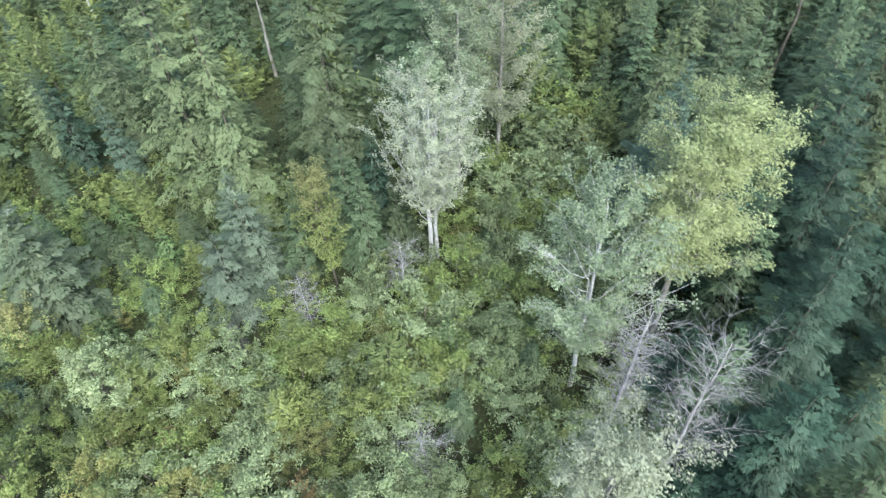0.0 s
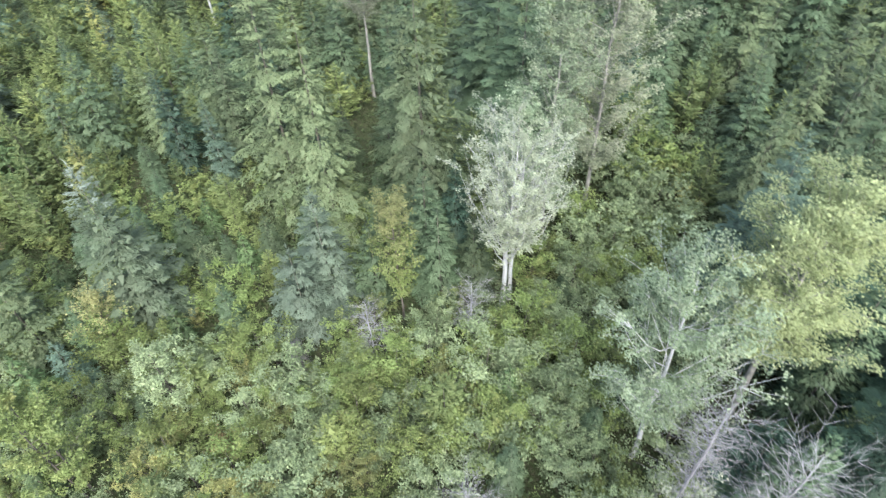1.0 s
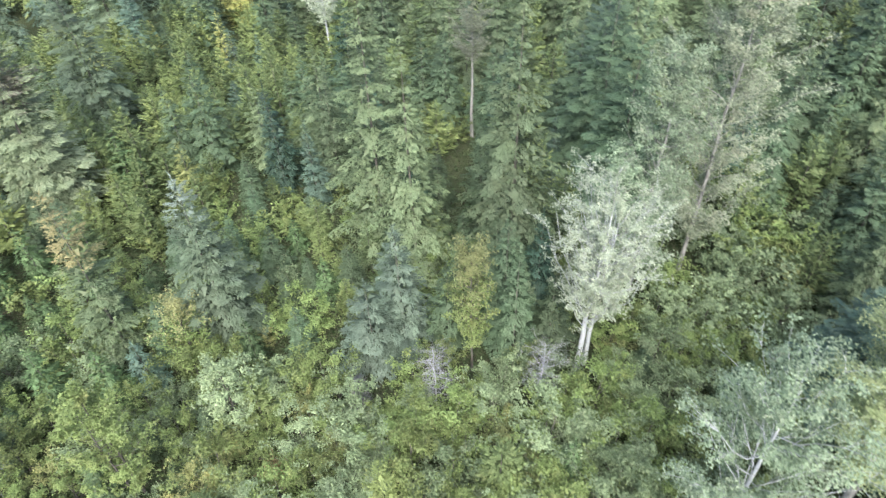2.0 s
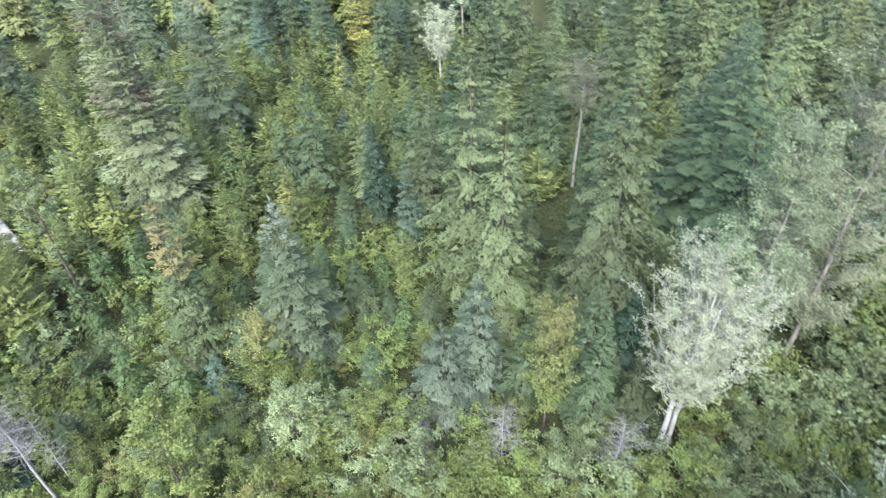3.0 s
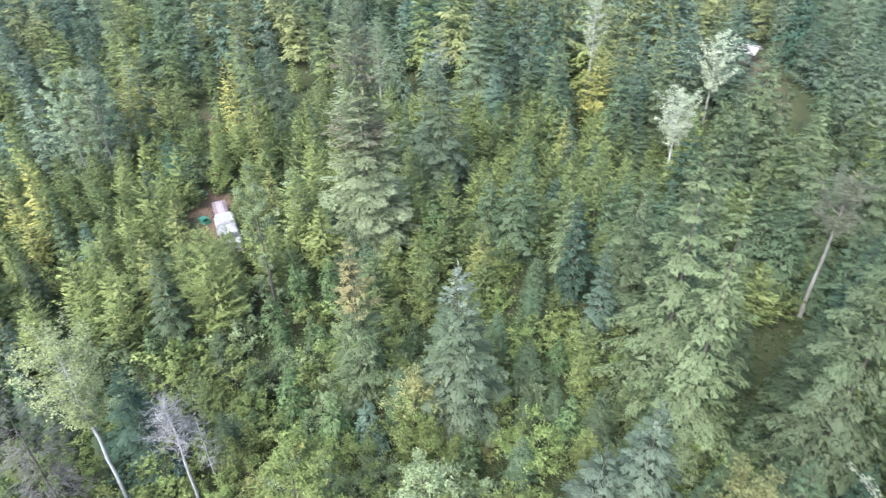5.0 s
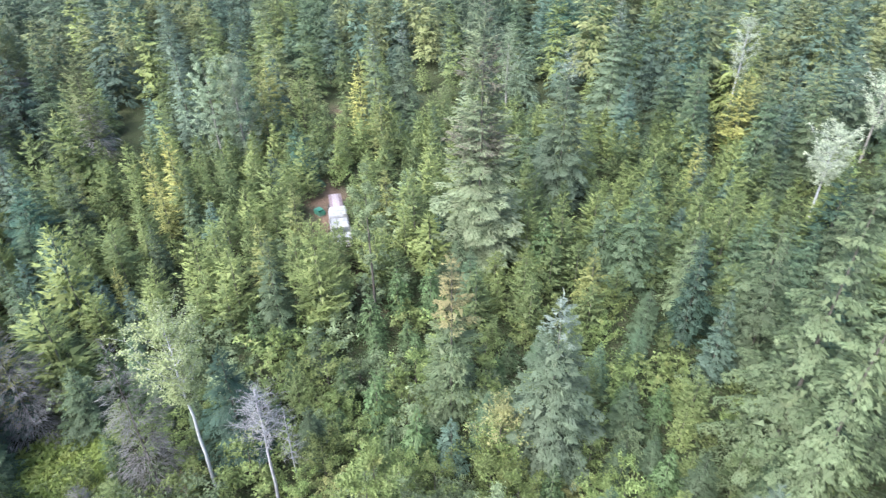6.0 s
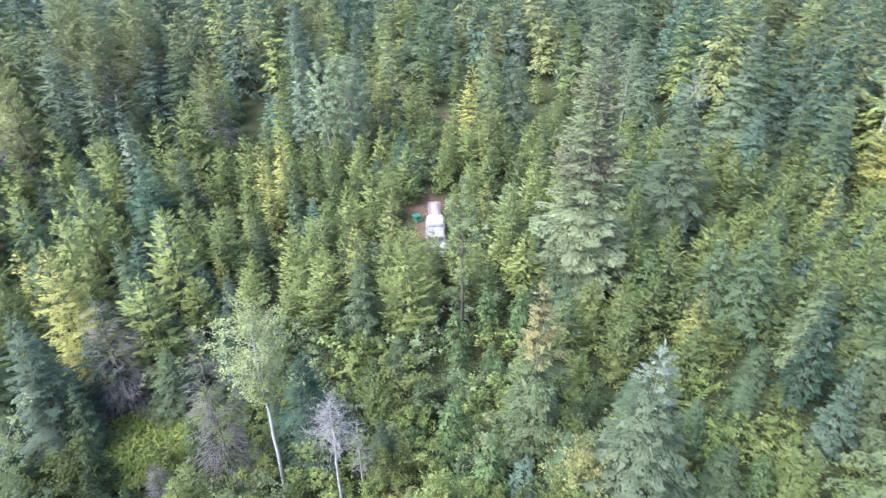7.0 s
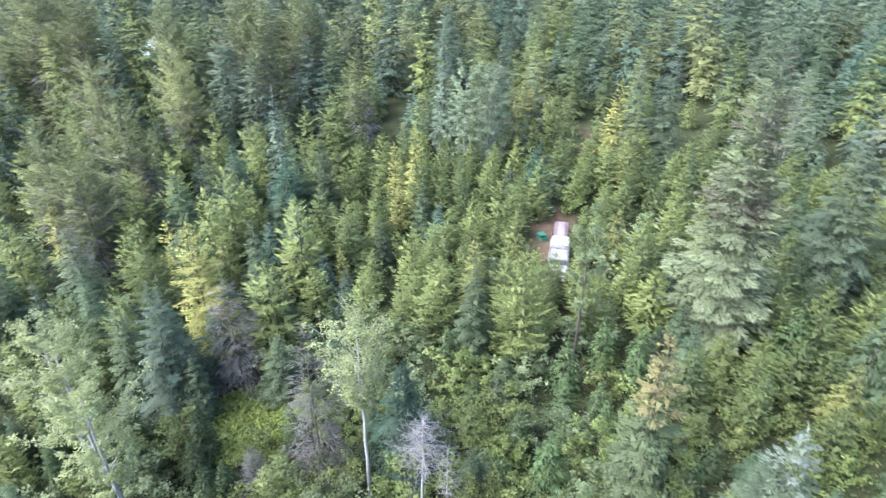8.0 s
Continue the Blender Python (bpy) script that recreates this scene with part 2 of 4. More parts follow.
def conifer_sprays(h, r, seed, tiers=14, per=10, low_up=-8, top_up=42, droop=0.26, bare=0.04, profile=1.0, jag=0.26, spray=0.25, slim=0.4,
                   flat=0.88, lean=(0.0, 0.0), hang=0.0, lift=0.0, fan=0.32, cover=0.85, inner=0.5, even=0.3):
    """The needle sprays of a conifer and the tone of each: whorls of boughs round a stem, each bough one ridged,
    drooping fan of small sprays that get paler towards its end, and ragged inner twigs behind them. even: 0 keeps the
    boughs in whorls, 1 spreads them along the stem."""
    rng = np.random.default_rng(seed)
    zb = h * bare
    nb = tiers * per
    wave = rng.uniform(0, 6.28, 3)
    bulge = rng.uniform(0.06, 0.16)

    def reach(u, az):
        side = 1 + bulge * np.sin(az + wave[0] + u * 2) + 0.09 * np.sin(az * 3 + u * 9 + wave[1]) + 0.06 * np.sin(u * 25 + wave[2])
        return r * (1 - u) ** profile * np.minimum(1, 0.66 + u * 2.6) * side

    k = np.arange(nb)
    whorl = (k // per + rng.normal(0, even, nb)) / tiers
    u = np.clip(1 - (1 - np.clip(whorl, 0, 0.999)) ** 0.85, 0, 0.985)
    az = k * (2 * math.pi / per) + (k // per) * 2.39996 + rng.normal(0, 0.22, nb)
    length = reach(u, az) * rng.uniform(1 - jag, 1 + jag * 0.5, nb) + 0.07
    elev = np.radians(low_up + (top_up - low_up) * u ** 1.2 + rng.normal(0, 5, nb))
    size = spray * np.minimum(1.0, 0.45 + length / (r * 0.8))
    area = 0.75 * fan * length ** 2 + 0.25 * length * size
    count = np.maximum(7, (cover * area / (0.5 * slim * size ** 2)).astype(int))
    j = np.repeat(k, count)
    m = len(j)
    L, A, E, U, S = length[j], az[j], elev[j], u[j], size[j]
    s = 1 - 0.72 * rng.uniform(0, 1, m) ** 1.1
    v = rng.uniform(-1, 1, m)
    half = fan * L * np.minimum(1, s / 0.45) * np.clip(1.06 - s, 0.05, 1) ** 0.55 * (1 + 0.3 * np.sin(s * 21 + A * 5)) + 0.2 * S
    side = v * half
    out = L * s
    p = np.stack([out * np.cos(A) - side * np.sin(A), out * np.sin(A) + side * np.cos(A),
                  zb + U * (h - zb) + out * np.sin(E) - droop * L * s ** 2 * (1 - U * 0.6) - (0.4 + hang * 0.6) * np.abs(side) + lift * L * s ** 3], 1)
    p += rng.normal(0, 0.025, p.shape)
    turn = np.sign(v) * np.abs(v) ** 0.6 * (0.95 - 0.55 * s) + rng.normal(0, 0.18, m)
    pitch = np.sin(E) * 0.7 - 2 * droop * s * (1 - U * 0.6) - hang - 0.25 * np.abs(v) + 2 * lift * s * s + rng.normal(0, 0.14, m)
    d = np.stack([np.cos(A + turn), np.sin(A + turn), pitch], 1)
    ls = S * rng.uniform(0.65, 1.3, m)
    tris = [sprays(p, d, ls, ls * slim * rng.uniform(0.8, 1.25, m), rng, flat)]
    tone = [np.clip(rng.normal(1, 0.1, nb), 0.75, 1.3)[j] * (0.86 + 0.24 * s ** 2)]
    n = 10
    q = np.stack([np.zeros(n), np.zeros(n), np.linspace(h * 0.9, h * 0.975, n)], 1)
    tris.append(sprays(q, np.stack([rng.normal(0, 0.4, n), rng.normal(0, 0.4, n), np.ones(n)], 1), np.full(n, h * 0.025 + 0.1), np.full(n, 0.08), rng, 0.3))
    if inner:
        # inner twigs that close the crown, in the same whorls
        n = int(inner * r * (h - zb) / (0.45 * 0.45 * 0.3))
        w = 1 - np.sqrt(rng.uniform(0.0004, 1, n))
        a = rng.uniform(0, 2 * math.pi, n)
        q = reach(w, a) * np.sqrt(rng.uniform(0.01, 0.4, n))
        p = np.stack([q * np.cos(a), q * np.sin(a), zb + w * (h - zb) + q * math.sin(math.radians(low_up)) - droop * q * 0.5], 1)
        d = np.stack([np.cos(a + rng.normal(0, 0.8, n)), np.sin(a + rng.normal(0, 0.8, n)), rng.normal(-0.15, 0.5, n)], 1)
        ls = 0.55 * np.minimum(1.0, 0.4 + (1 - w) * 1.4) * rng.uniform(0.7, 1.3, n)
        tris.append(sprays(p, d, ls, ls * 0.55, rng, 0.3))
    tris = np.concatenate(tris)
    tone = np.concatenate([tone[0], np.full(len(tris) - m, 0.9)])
    bend = np.clip(tris[:, :, 2] / h, 0, 1) ** 1.5
    tris[:, :, 0] += lean[0] * bend
    tris[:, :, 1] += lean[1] * bend
    return tris, tone


def stem(h, radius, seed, lean=(0.0, 0.0), wobble=0.03, top=0.03, n=9):
    rng = random.Random(seed)
    path = []
    for i in range(n):
        f = i / (n - 1)
        path.append((lean[0] * f ** 1.5 + rng.uniform(-wobble, wobble) * h * 0.12 * (i > 0), lean[1] * f ** 1.5 + rng.uniform(-wobble, wobble) * h * 0.12 * (i > 0),
                     -0.3 * (i == 0) + h * f, radius * (1 - f) ** 0.8 * (1.25 if i == 0 else 1) + top * f * 0.5))
    return path


def at_height(path, z):
    for a, b in zip(path, path[1:]):
        if b[2] >= z:
            f = (z - a[2]) / max(b[2] - a[2], 1e-6)
            return [a[k] + (b[k] - a[k]) * f for k in range(4)]
    return list(path[-1])


def leaf_cloud(centres, radii, count, size, rng, hollow=0.3):
    """Small leaves in clumps: count of them round each centre."""
    c = np.repeat(np.asarray(centres, dtype=float), count, axis=0)
    rad = np.repeat(np.asarray(radii, dtype=float), count).reshape(-1, 1)
    v = unit(rng.normal(0, 1, c.shape)) * rng.uniform(hollow, 1, (len(c), 1)) ** 0.6 * rad
    v[:, 2] *= 0.75
    d = rng.normal(0, 1, c.shape)
    d[:, 2] -= 0.25
    ls = size * rng.uniform(0.65, 1.35, len(c))
    return sprays(c + v, d, ls, ls * rng.uniform(0.6, 0.95, len(c)), rng, 0.45), np.repeat(np.clip(rng.normal(1, 0.14, len(centres)), 0.7, 1.35), count)


def crown_limbs(path, low, h, rx, n, seed, belly=0.5, rise=1.0, radius=0.03, twigs=5):
    """Limbs that climb from a stem to the lobed outline of a crown between the heights low and h, with side twigs. Returns the tubes of each limb, and the places where leaves grow."""
    rng = random.Random(seed)
    made, buds = [], []
    for i in range(n):
        u = 0.03 + 0.97 * ((i + rng.random()) / n) ** 0.85
        az = i * 2.39996 + rng.uniform(-0.5, 0.5)
        outline = math.sqrt(u / belly) * 0.92 + 0.08 if u < belly else math.sqrt(max(0.0, 1 - ((u - belly) / (1 - belly)) ** 2)) * 0.94 + 0.06
        reach = rx * outline * (1 + 0.18 * math.sin(az * 3 + u * 7 + seed) + 0.12 * math.sin(az * 5 - u * 13)) * rng.uniform(0.62, 1.12)
        top = low + u * (h - low)
        foot = max(low * 0.55, min(top - reach * rise * rng.uniform(0.75, 1.2), h * 0.86))
        x0, y0, _, r0 = at_height(path, foot)
        xt, yt, _, _ = at_height(path, min(top, h * 0.88))
        rad = min(radius * (0.6 + reach / rx * 0.6), r0 * 0.6)
        end = Vector((xt + reach * math.cos(az), yt + reach * math.sin(az), top))
        a, pts = Vector((x0, y0, foot)), []
        for k in range(5):
            f = k / 4
            q = a.lerp(end, f) + Vector((rng.uniform(-1, 1), rng.uniform(-1, 1), rng.uniform(-0.6, 0.6))) * 0.07 * reach * (0 < k < 4)
            q.z -= 0.16 * (end.z - a.z) * math.sin(f * math.pi)
            pts.append((q.x, q.y, q.z, max(0.004, rad * (1 - 0.85 * f))))
        tubes = [pts]
        buds += [pts[k][:3] for k in (2, 3, 4)]
        for k in range(twigs):
            q = pts[rng.randrange(1, 5)]
            a2, l2 = az + rng.uniform(-1.3, 1.3), (0.25 + reach * 0.3) * rng.uniform(0.5, 1.2)
            e = (q[0] + math.cos(a2) * l2, q[1] + math.sin(a2) * l2, q[2] + l2 * rng.uniform(0.0, 1.0))
            mid = ((q[0] + e[0]) / 2 + rng.uniform(-.06, .06), (q[1] + e[1]) / 2 + rng.uniform(-.06, .06), (q[2] + e[2]) / 2 + 0.03)
            tubes.append([(*q[:3], rad * 0.4), (*mid, rad * 0.28), (*e, rad * 0.12)])
            buds += [mid, e]
        made.append(tubes)
    return made, buds


def bud_leaves(buds, total, size, clump, seed):
    """Leaves in small tufts round the places where they grow, about total of them."""
    rng = np.random.default_rng(seed)
    c = np.asarray(buds, dtype=float)
    return leaf_cloud(c, clump * rng.uniform(0.55, 1.3, len(c)), max(4, int(total / len(c))), size, rng, 0.1)


def limbs(path, low, high, n, reach, seed, radius=0.05, rise=0.5, kinks=4, twigs=0, shorten=0.55):
    """Bent, tapering branches off a stem, with side twigs: a list of tube lists, one list a limb."""
    rng = random.Random(seed)
    made = []
    for i in range(n):
        z = low + (high - low) * (i + rng.random()) / n
        x0, y0, _, r0 = at_height(path, z)
        az = i * 2.4 + rng.uniform(-0.5, 0.5)
        L = reach * rng.uniform(0.55, 1.15) * (1 - shorten * (z - low) / max(high - low, 0.1))
        rad = min(radius, r0 * 0.6)
        pts, p, up = [], Vector((x0, y0, z)), rise + rng.uniform(-0.25, 0.25)
        for k in range(kinks + 1):
            pts.append((p.x, p.y, p.z, rad * (1 - 0.85 * k / kinks)))
            az += rng.uniform(-0.3, 0.3)
            p = p + Vector((math.cos(az), math.sin(az), up + rng.uniform(-0.25, 0.25))).normalized() * (L / kinks)
        tubes = [pts]
        for k in range(twigs):
            q = pts[rng.randrange(1, kinks + 1)]
            a2, l2 = az + rng.uniform(-1.4, 1.4), L * rng.uniform(0.2, 0.5)
            e = (q[0] + math.cos(a2) * l2, q[1] + math.sin(a2) * l2, q[2] + l2 * rng.uniform(-0.25, 0.7))
            mid = ((q[0] + e[0]) / 2 + rng.uniform(-.08, .08), (q[1] + e[1]) / 2 + rng.uniform(-.08, .08), (q[2] + e[2]) / 2 + 0.05)
            tubes.append([(*q[:3], rad * 0.4), (*mid, rad * 0.28), (*e, rad * 0.1)])
        made.append(tubes)
    return made


# ---- ground ----
def ground_z(x, y):
    z = 0.35 * noise.noise((x * 0.06, y * 0.06, 0.3)) + 0.12 * noise.noise((x * 0.35, y * 0.35, 4.0))
    z += 0.9 * math.exp(-((x + 60) ** 2 + (y - 19) ** 2) / 260)
    far = max(0.0, math.hypot(x + 50, y - 25) - 150)
    return z + 0.05 * far * min(1, far / 200) if far < 900 else z + 45


def on_track(x, y):
    """The dirt track: a bent line of bare earth on which the pickup stands."""
    cx = 19.3 - 0.03 * (x + 58) + (0.32 * (-60 - x) if x < -60 else 0)
    wide = 1.8 if -67 < x < -54 else 0.5 if x < -60 else 0.6
    if -96 < x < -42 and y < 60:
        return abs(y - cx) - wide
    return max(abs((x + 54) * 0.82 + (y - 110) * 0.57) - 1.6, abs(y - 106) - 11, 0.0 if x < 0 else 9.0) if y > 60 else 9.0


def build_ground():
    xs = np.concatenate([np.linspace(-2500, -260, 12), np.linspace(-230, 90, 150), np.linspace(130, 2300, 12)])
    ys = np.concatenate([np.linspace(-2300, -170, 12), np.linspace(-140, 230, 170), np.linspace(270, 2500, 12)])
    verts = [(x, y, ground_z(x, y)) for y in ys for x in xs]
    nx = len(xs)
    faces = [(j * nx + i, j * nx + i + 1, (j + 1) * nx + i + 1, (j + 1) * nx + i) for j in range(len(ys) - 1) for i in range(nx - 1)]
    me = bpy.data.meshes.new("ground")
    me.from_pydata(verts, [], faces)
    me.polygons.foreach_set("use_smooth", [True] * len(me.polygons))
    dirt = me.attributes.new("bare_earth", "FLOAT", "POINT")
    dirt.data.foreach_set("value", [max(0.0, min(1.0, 0.5 - on_track(v[0], v[1]) / 1.2)) for v in verts])
    m, nt, p = material("forest_floor", 0.95, 0.1)
    at = nt.nodes.new("ShaderNodeAttribute")
    at.attribute_name = "bare_earth"
    moss = mix_colour(nt, noise_value(nt, 0.5, 6), (0.028, 0.042, 0.018), (0.042, 0.055, 0.025))
    moss = mix_colour(nt, noise_value(nt, 4.0, 5, 0.45, 0.6), moss, (0.040, 0.043, 0.026))
    earth = mix_colour(nt, noise_value(nt, 1.2, 6), (0.100, 0.071, 0.054), (0.150, 0.107, 0.082))
    nt.links.new(mix_colour(nt, at.outputs["Fac"], moss, earth), p.inputs["Base Color"])
    bump = nt.nodes.new("ShaderNodeBump")
    bump.inputs["Distance"].default_value = 0.1
    nt.links.new(noise_value(nt, 6.0, 6, 0.2, 0.8), bump.inputs["Height"])
    nt.links.new(bump.outputs[0], p.inputs["Normal"])
    me.materials.append(m)
    tagged(new("ground", me), "mossy brown forest floor with a bare dirt track", "ground", kind="structure")


build_ground()

# ---- trees: kinds ----
CONIFERS = {
    # kind: material, object name, label, natural height, radius, settings
    "spruce": ("spruce", "spruce_tree", "dark green spruce with tiered drooping boughs", 11.0, 2.9, dict()),
    "bluespruce": ("bluespruce", "blue_spruce", "silvery blue-green spruce among shrubs", 7.0, 2.0, dict(tiers=11, low_up=0, droop=0.2)),
    "frostfir": ("frostfir", "fir_tree", "broad silvery grey-green fir with frosted bough tips", 9.0, 2.6, dict(tiers=11, low_up=-5, profile=0.9)),
    "darkspruce": ("darkspruce", "spruce_tree", "very dark green spruce with heavy fanned boughs", 11.0, 3.0, dict(tiers=12)),
    "palefir": ("frosttip", "fir_tree", "pale grey-green fir with a frosted pointed tip", 12.0, 2.7, dict(tiers=15, low_up=-5, profile=0.95)),
    "pine": ("pine", "young_pine", "young yellow-green pine with upswept boughs", 6.5, 1.75, dict(tiers=10, per=8, low_up=14, top_up=62, droop=0.05, lift=0.2, profile=0.85, flat=0.5, fan=0.32, jag=0.4, even=0.5)),
    "bigpine": ("bigpine", "pine_tree", "old olive-green pine with a bare lower trunk", 15.0, 3.0, dict(tiers=12, per=8, low_up=10, top_up=58, droop=0.02, lift=0.22, profile=0.55, flat=0.45, fan=0.34, bare=0.3, jag=0.45, even=0.6)),
    "cedar": ("cedar", "cedar_tree", "bright green young cedar with drooping tips", 6.5, 1.8, dict(tiers=10, per=8, low_up=12, droop=0.45, hang=0.3, flat=0.6, even=0.4)),
    "hemlock": ("hemlock", "hemlock_tree", "tall light green hemlock with hanging sprays", 20.0, 4.6, dict(tiers=22, per=9, low_up=4, top_up=36, droop=0.42, hang=0.45, spray=0.26, profile=0.95, flat=0.6, jag=0.5, fan=0.25, even=0.6)),
    "coneheavy": ("coneheavy", "spruce_tree", "very tall grey-green spruce with a cone-laden brownish top", 23.0, 4.2, dict(tiers=42, per=10, low_up=4, top_up=48, droop=0.14, spray=0.28, profile=0.68, jag=0.4, flat=0.45, fan=0.3, even=1.3)),
    "larch": ("larch", "larch_tree", "golden yellow larch in autumn colour", 7.0, 1.5, dict(tiers=11, per=8, low_up=0, top_up=45, droop=0.08, profile=0.7, flat=0.45, fan=0.3, jag=0.4, even=0.6)),
    "orangefir": ("orangefir", "fir_tree", "rusty yellow-topped fir beside the dirt track", 14.0, 2.5, dict(tiers=18, per=9, low_up=0, top_up=40, droop=0.15, profile=0.65, flat=0.55, jag=0.4, even=0.6)),
    "deadfir": ("deadfir", "dead_fir", "mauve-grey dead fir thick with bare twigs", 10.0, 1.7, dict(tiers=22, per=7, low_up=-10, top_up=40, droop=0.2, profile=0.75, flat=0.1, spray=0.42, slim=0.075, cover=0.28, inner=0, even=0.8, jag=0.5)),
}
TOPS = {"orangefir": ("hemlock", 0.62, "rusty orange top"), "palefir": ("palefir", 0.78, "frosted silvery tip")}
TEMPLATES = {}


def conifer_at(kind, x, y, h, width=1.0, variant=0, label="", lean=(0.0, 0.0), group="", own=False, thin=False):
    mat, name, text, h0, r0, settings = CONIFERS[kind]
    key = (kind, variant, thin)
    if own and kind != "deadfir":
        settings = dict(settings, spray=settings.get("spray", 0.25) * (0.68 if math.hypot(x + 4, y - 6) < 46 else 0.95), tiers=max(7, round(settings.get("tiers", 14) * (h / h0) ** 0.8)))
    if thin:
        settings = dict(settings, spray=settings.get("spray", 0.25) * 1.35)
    turn = (x * 12.9898 + y * 78.233) % 6.283
    if own or key not in TEMPLATES:
        hh = h if own else h0
        rr = r0 * (h / h0) ** 0.7 * width if own else r0
        ob = thing(name, x, y, ground_z(x, y), label or text, "tree", group, turn, (1, 1, 1) if own else (width * h / h0 / (h / h0) ** 0.3,) * 2 + (h / h0,))
        seed = 17 * variant + len(kind) * 101 + (int(abs(x) * 31 + abs(y) * 7) if own else 0)
        part("trunk", tubes_mesh("trunk", [stem(hh * 0.9, 0.006 * hh + 0.02, seed, lean, 0.01, 0.01)], M["bark"]), ob)
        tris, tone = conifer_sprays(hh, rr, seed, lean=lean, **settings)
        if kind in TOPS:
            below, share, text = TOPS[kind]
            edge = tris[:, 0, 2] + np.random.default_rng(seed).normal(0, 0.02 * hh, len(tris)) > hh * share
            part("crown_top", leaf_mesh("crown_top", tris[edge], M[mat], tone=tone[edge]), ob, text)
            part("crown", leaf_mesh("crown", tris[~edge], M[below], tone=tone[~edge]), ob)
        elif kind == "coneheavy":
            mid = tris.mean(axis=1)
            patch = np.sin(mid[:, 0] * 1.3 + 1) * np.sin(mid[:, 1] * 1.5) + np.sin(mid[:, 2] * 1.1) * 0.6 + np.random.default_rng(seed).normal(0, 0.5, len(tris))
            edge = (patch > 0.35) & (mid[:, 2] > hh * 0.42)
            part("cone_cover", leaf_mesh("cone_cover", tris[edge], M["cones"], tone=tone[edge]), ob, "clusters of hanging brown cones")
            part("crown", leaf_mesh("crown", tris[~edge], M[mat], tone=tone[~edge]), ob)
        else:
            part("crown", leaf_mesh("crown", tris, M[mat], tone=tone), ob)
        if kind == "bigpine":
            tris, tone = conifer_sprays(hh * 0.62, rr * 0.9, seed + 5, tiers=12, per=7, bare=0.3, spray=0.8, slim=0.08, cover=0.35, flat=0.2, inner=0, profile=0.5, even=0.6, lean=lean)
            part("lower_crown", leaf_mesh("lower_crown", tris, M["deadfir"], tone=tone), ob, "bare grey lower branches")
        if not own:
            TEMPLATES[key] = ob
        return ob
    ob = TEMPLATES[key]
    sx = width * (h / h0) ** 0.7
    made = copy_thing(ob, Matrix.LocRotScale((x, y, ground_z(x, y)), Euler((0, 0, turn)), (sx / ob.scale.x, sx / ob.scale.y, h / h0 / ob.scale.z)))
    return tagged(made, label, "", group)


def broadleaf_at(name, x, y, h, rx, low, mat, label, seed, clumps=260, count=44, size=0.13, clump=0.34, lean=(0.0, 0.0), bark_mat="grey_bark",
                 stems=1, radius=0.16, belly=0.5, n_limbs=40, gap=0.5, category="tree", top="", rise=1.1):
    """A deciduous tree of one or more stems, its limbs and its crown of leaf clumps."""
    ob, buds = thing(name, x, y, ground_z(x, y), label, category), []
    for i in range(stems):
        a = i * 2.3 + seed
        off = (gap * i * math.cos(a), gap * i * math.sin(a))
        path = [(p[0] + off[0], p[1] + off[1], p[2], p[3]) for p in stem(h * (0.9 - 0.05 * i), radius * (1 - 0.12 * i), seed + i, lean, 0.04)]
        part("trunk", tubes_mesh("trunk", [path], M[bark_mat], 8), ob)
        made, grown = crown_limbs(path, low, h * (1 - 0.04 * i), rx, max(5, n_limbs // stems), seed * 3 + i, belly, rise)
        buds += grown
        for tubes in made:
            part("limb", tubes_mesh("limb", tubes, M[bark_mat], 4), ob)
    quads, tone = bud_leaves(buds, clumps * count, size, clump, seed)
    if top:
        edge = quads[:, 0, 2] + np.random.default_rng(seed).normal(0, 0.11 * h, len(quads)) > low + (h - low) * 0.62
        part("crown_top", leaf_mesh("crown_top", quads[edge], M[top], tone=tone[edge], share=0.3), ob, "yellow autumn leaves")
        quads, tone = quads[~edge], tone[~edge]
    part("crown", leaf_mesh("crown", quads, M[mat], tone=tone, share=0.3), ob)
    return ob


SHRUB_TEXT = {"shrub": "leafy green shrub in dense undergrowth", "greyshrub": "grey-green willow bush in dense undergrowth",
              "yellowshrub": "yellow autumn shrub among green bushes", "redshrub": "rusty red autumn shrub among green bushes"}


def shrub_at(mat, x, y, h, width=1.0, variant=0, group="", thin=False):
    key = ("shrub", mat, variant, thin)
    turn = (x * 12.9898 + y * 78.233) % 6.283
    s = h / 3.0
    if key not in TEMPLATES:
        ob = thing("shrub", x, y, ground_z(x, y), SHRUB_TEXT[mat], "shrub", group, turn, (s * width, s * width, s))
        tubes = [[(0, 0, -0.1, 0.05), (0.03, 0.02, 0.5, 0.04), (0.0, 0.05, 1.2, 0.025), (0.05, 0.0, 2.4, 0.008)]]
        made, buds = crown_limbs(tubes[0], 0.3, 3.0, 1.2, 15, variant * 13 + len(mat), 0.5, 1.5, 0.02, 4)
        part("stem", tubes_mesh("stem", tubes + [t for limb in made for t in limb[:2]], M["bark"], 3), ob)
        quads, tone = bud_leaves(buds, 2400 if thin else 4200, 0.12 if thin else 0.09, 0.27, variant * 13 + len(mat))
        part("crown", leaf_mesh("crown", quads, M[mat], tone=tone, share=0.22), ob)
        TEMPLATES[key] = ob
        return ob
    ob = TEMPLATES[key]
    return tagged(copy_thing(ob, Matrix.LocRotScale((x, y, ground_z(x, y)), Euler((0, 0, turn)), (s * width / ob.scale.x, s * width / ob.scale.y, s / ob.scale.z))), "", "", group)


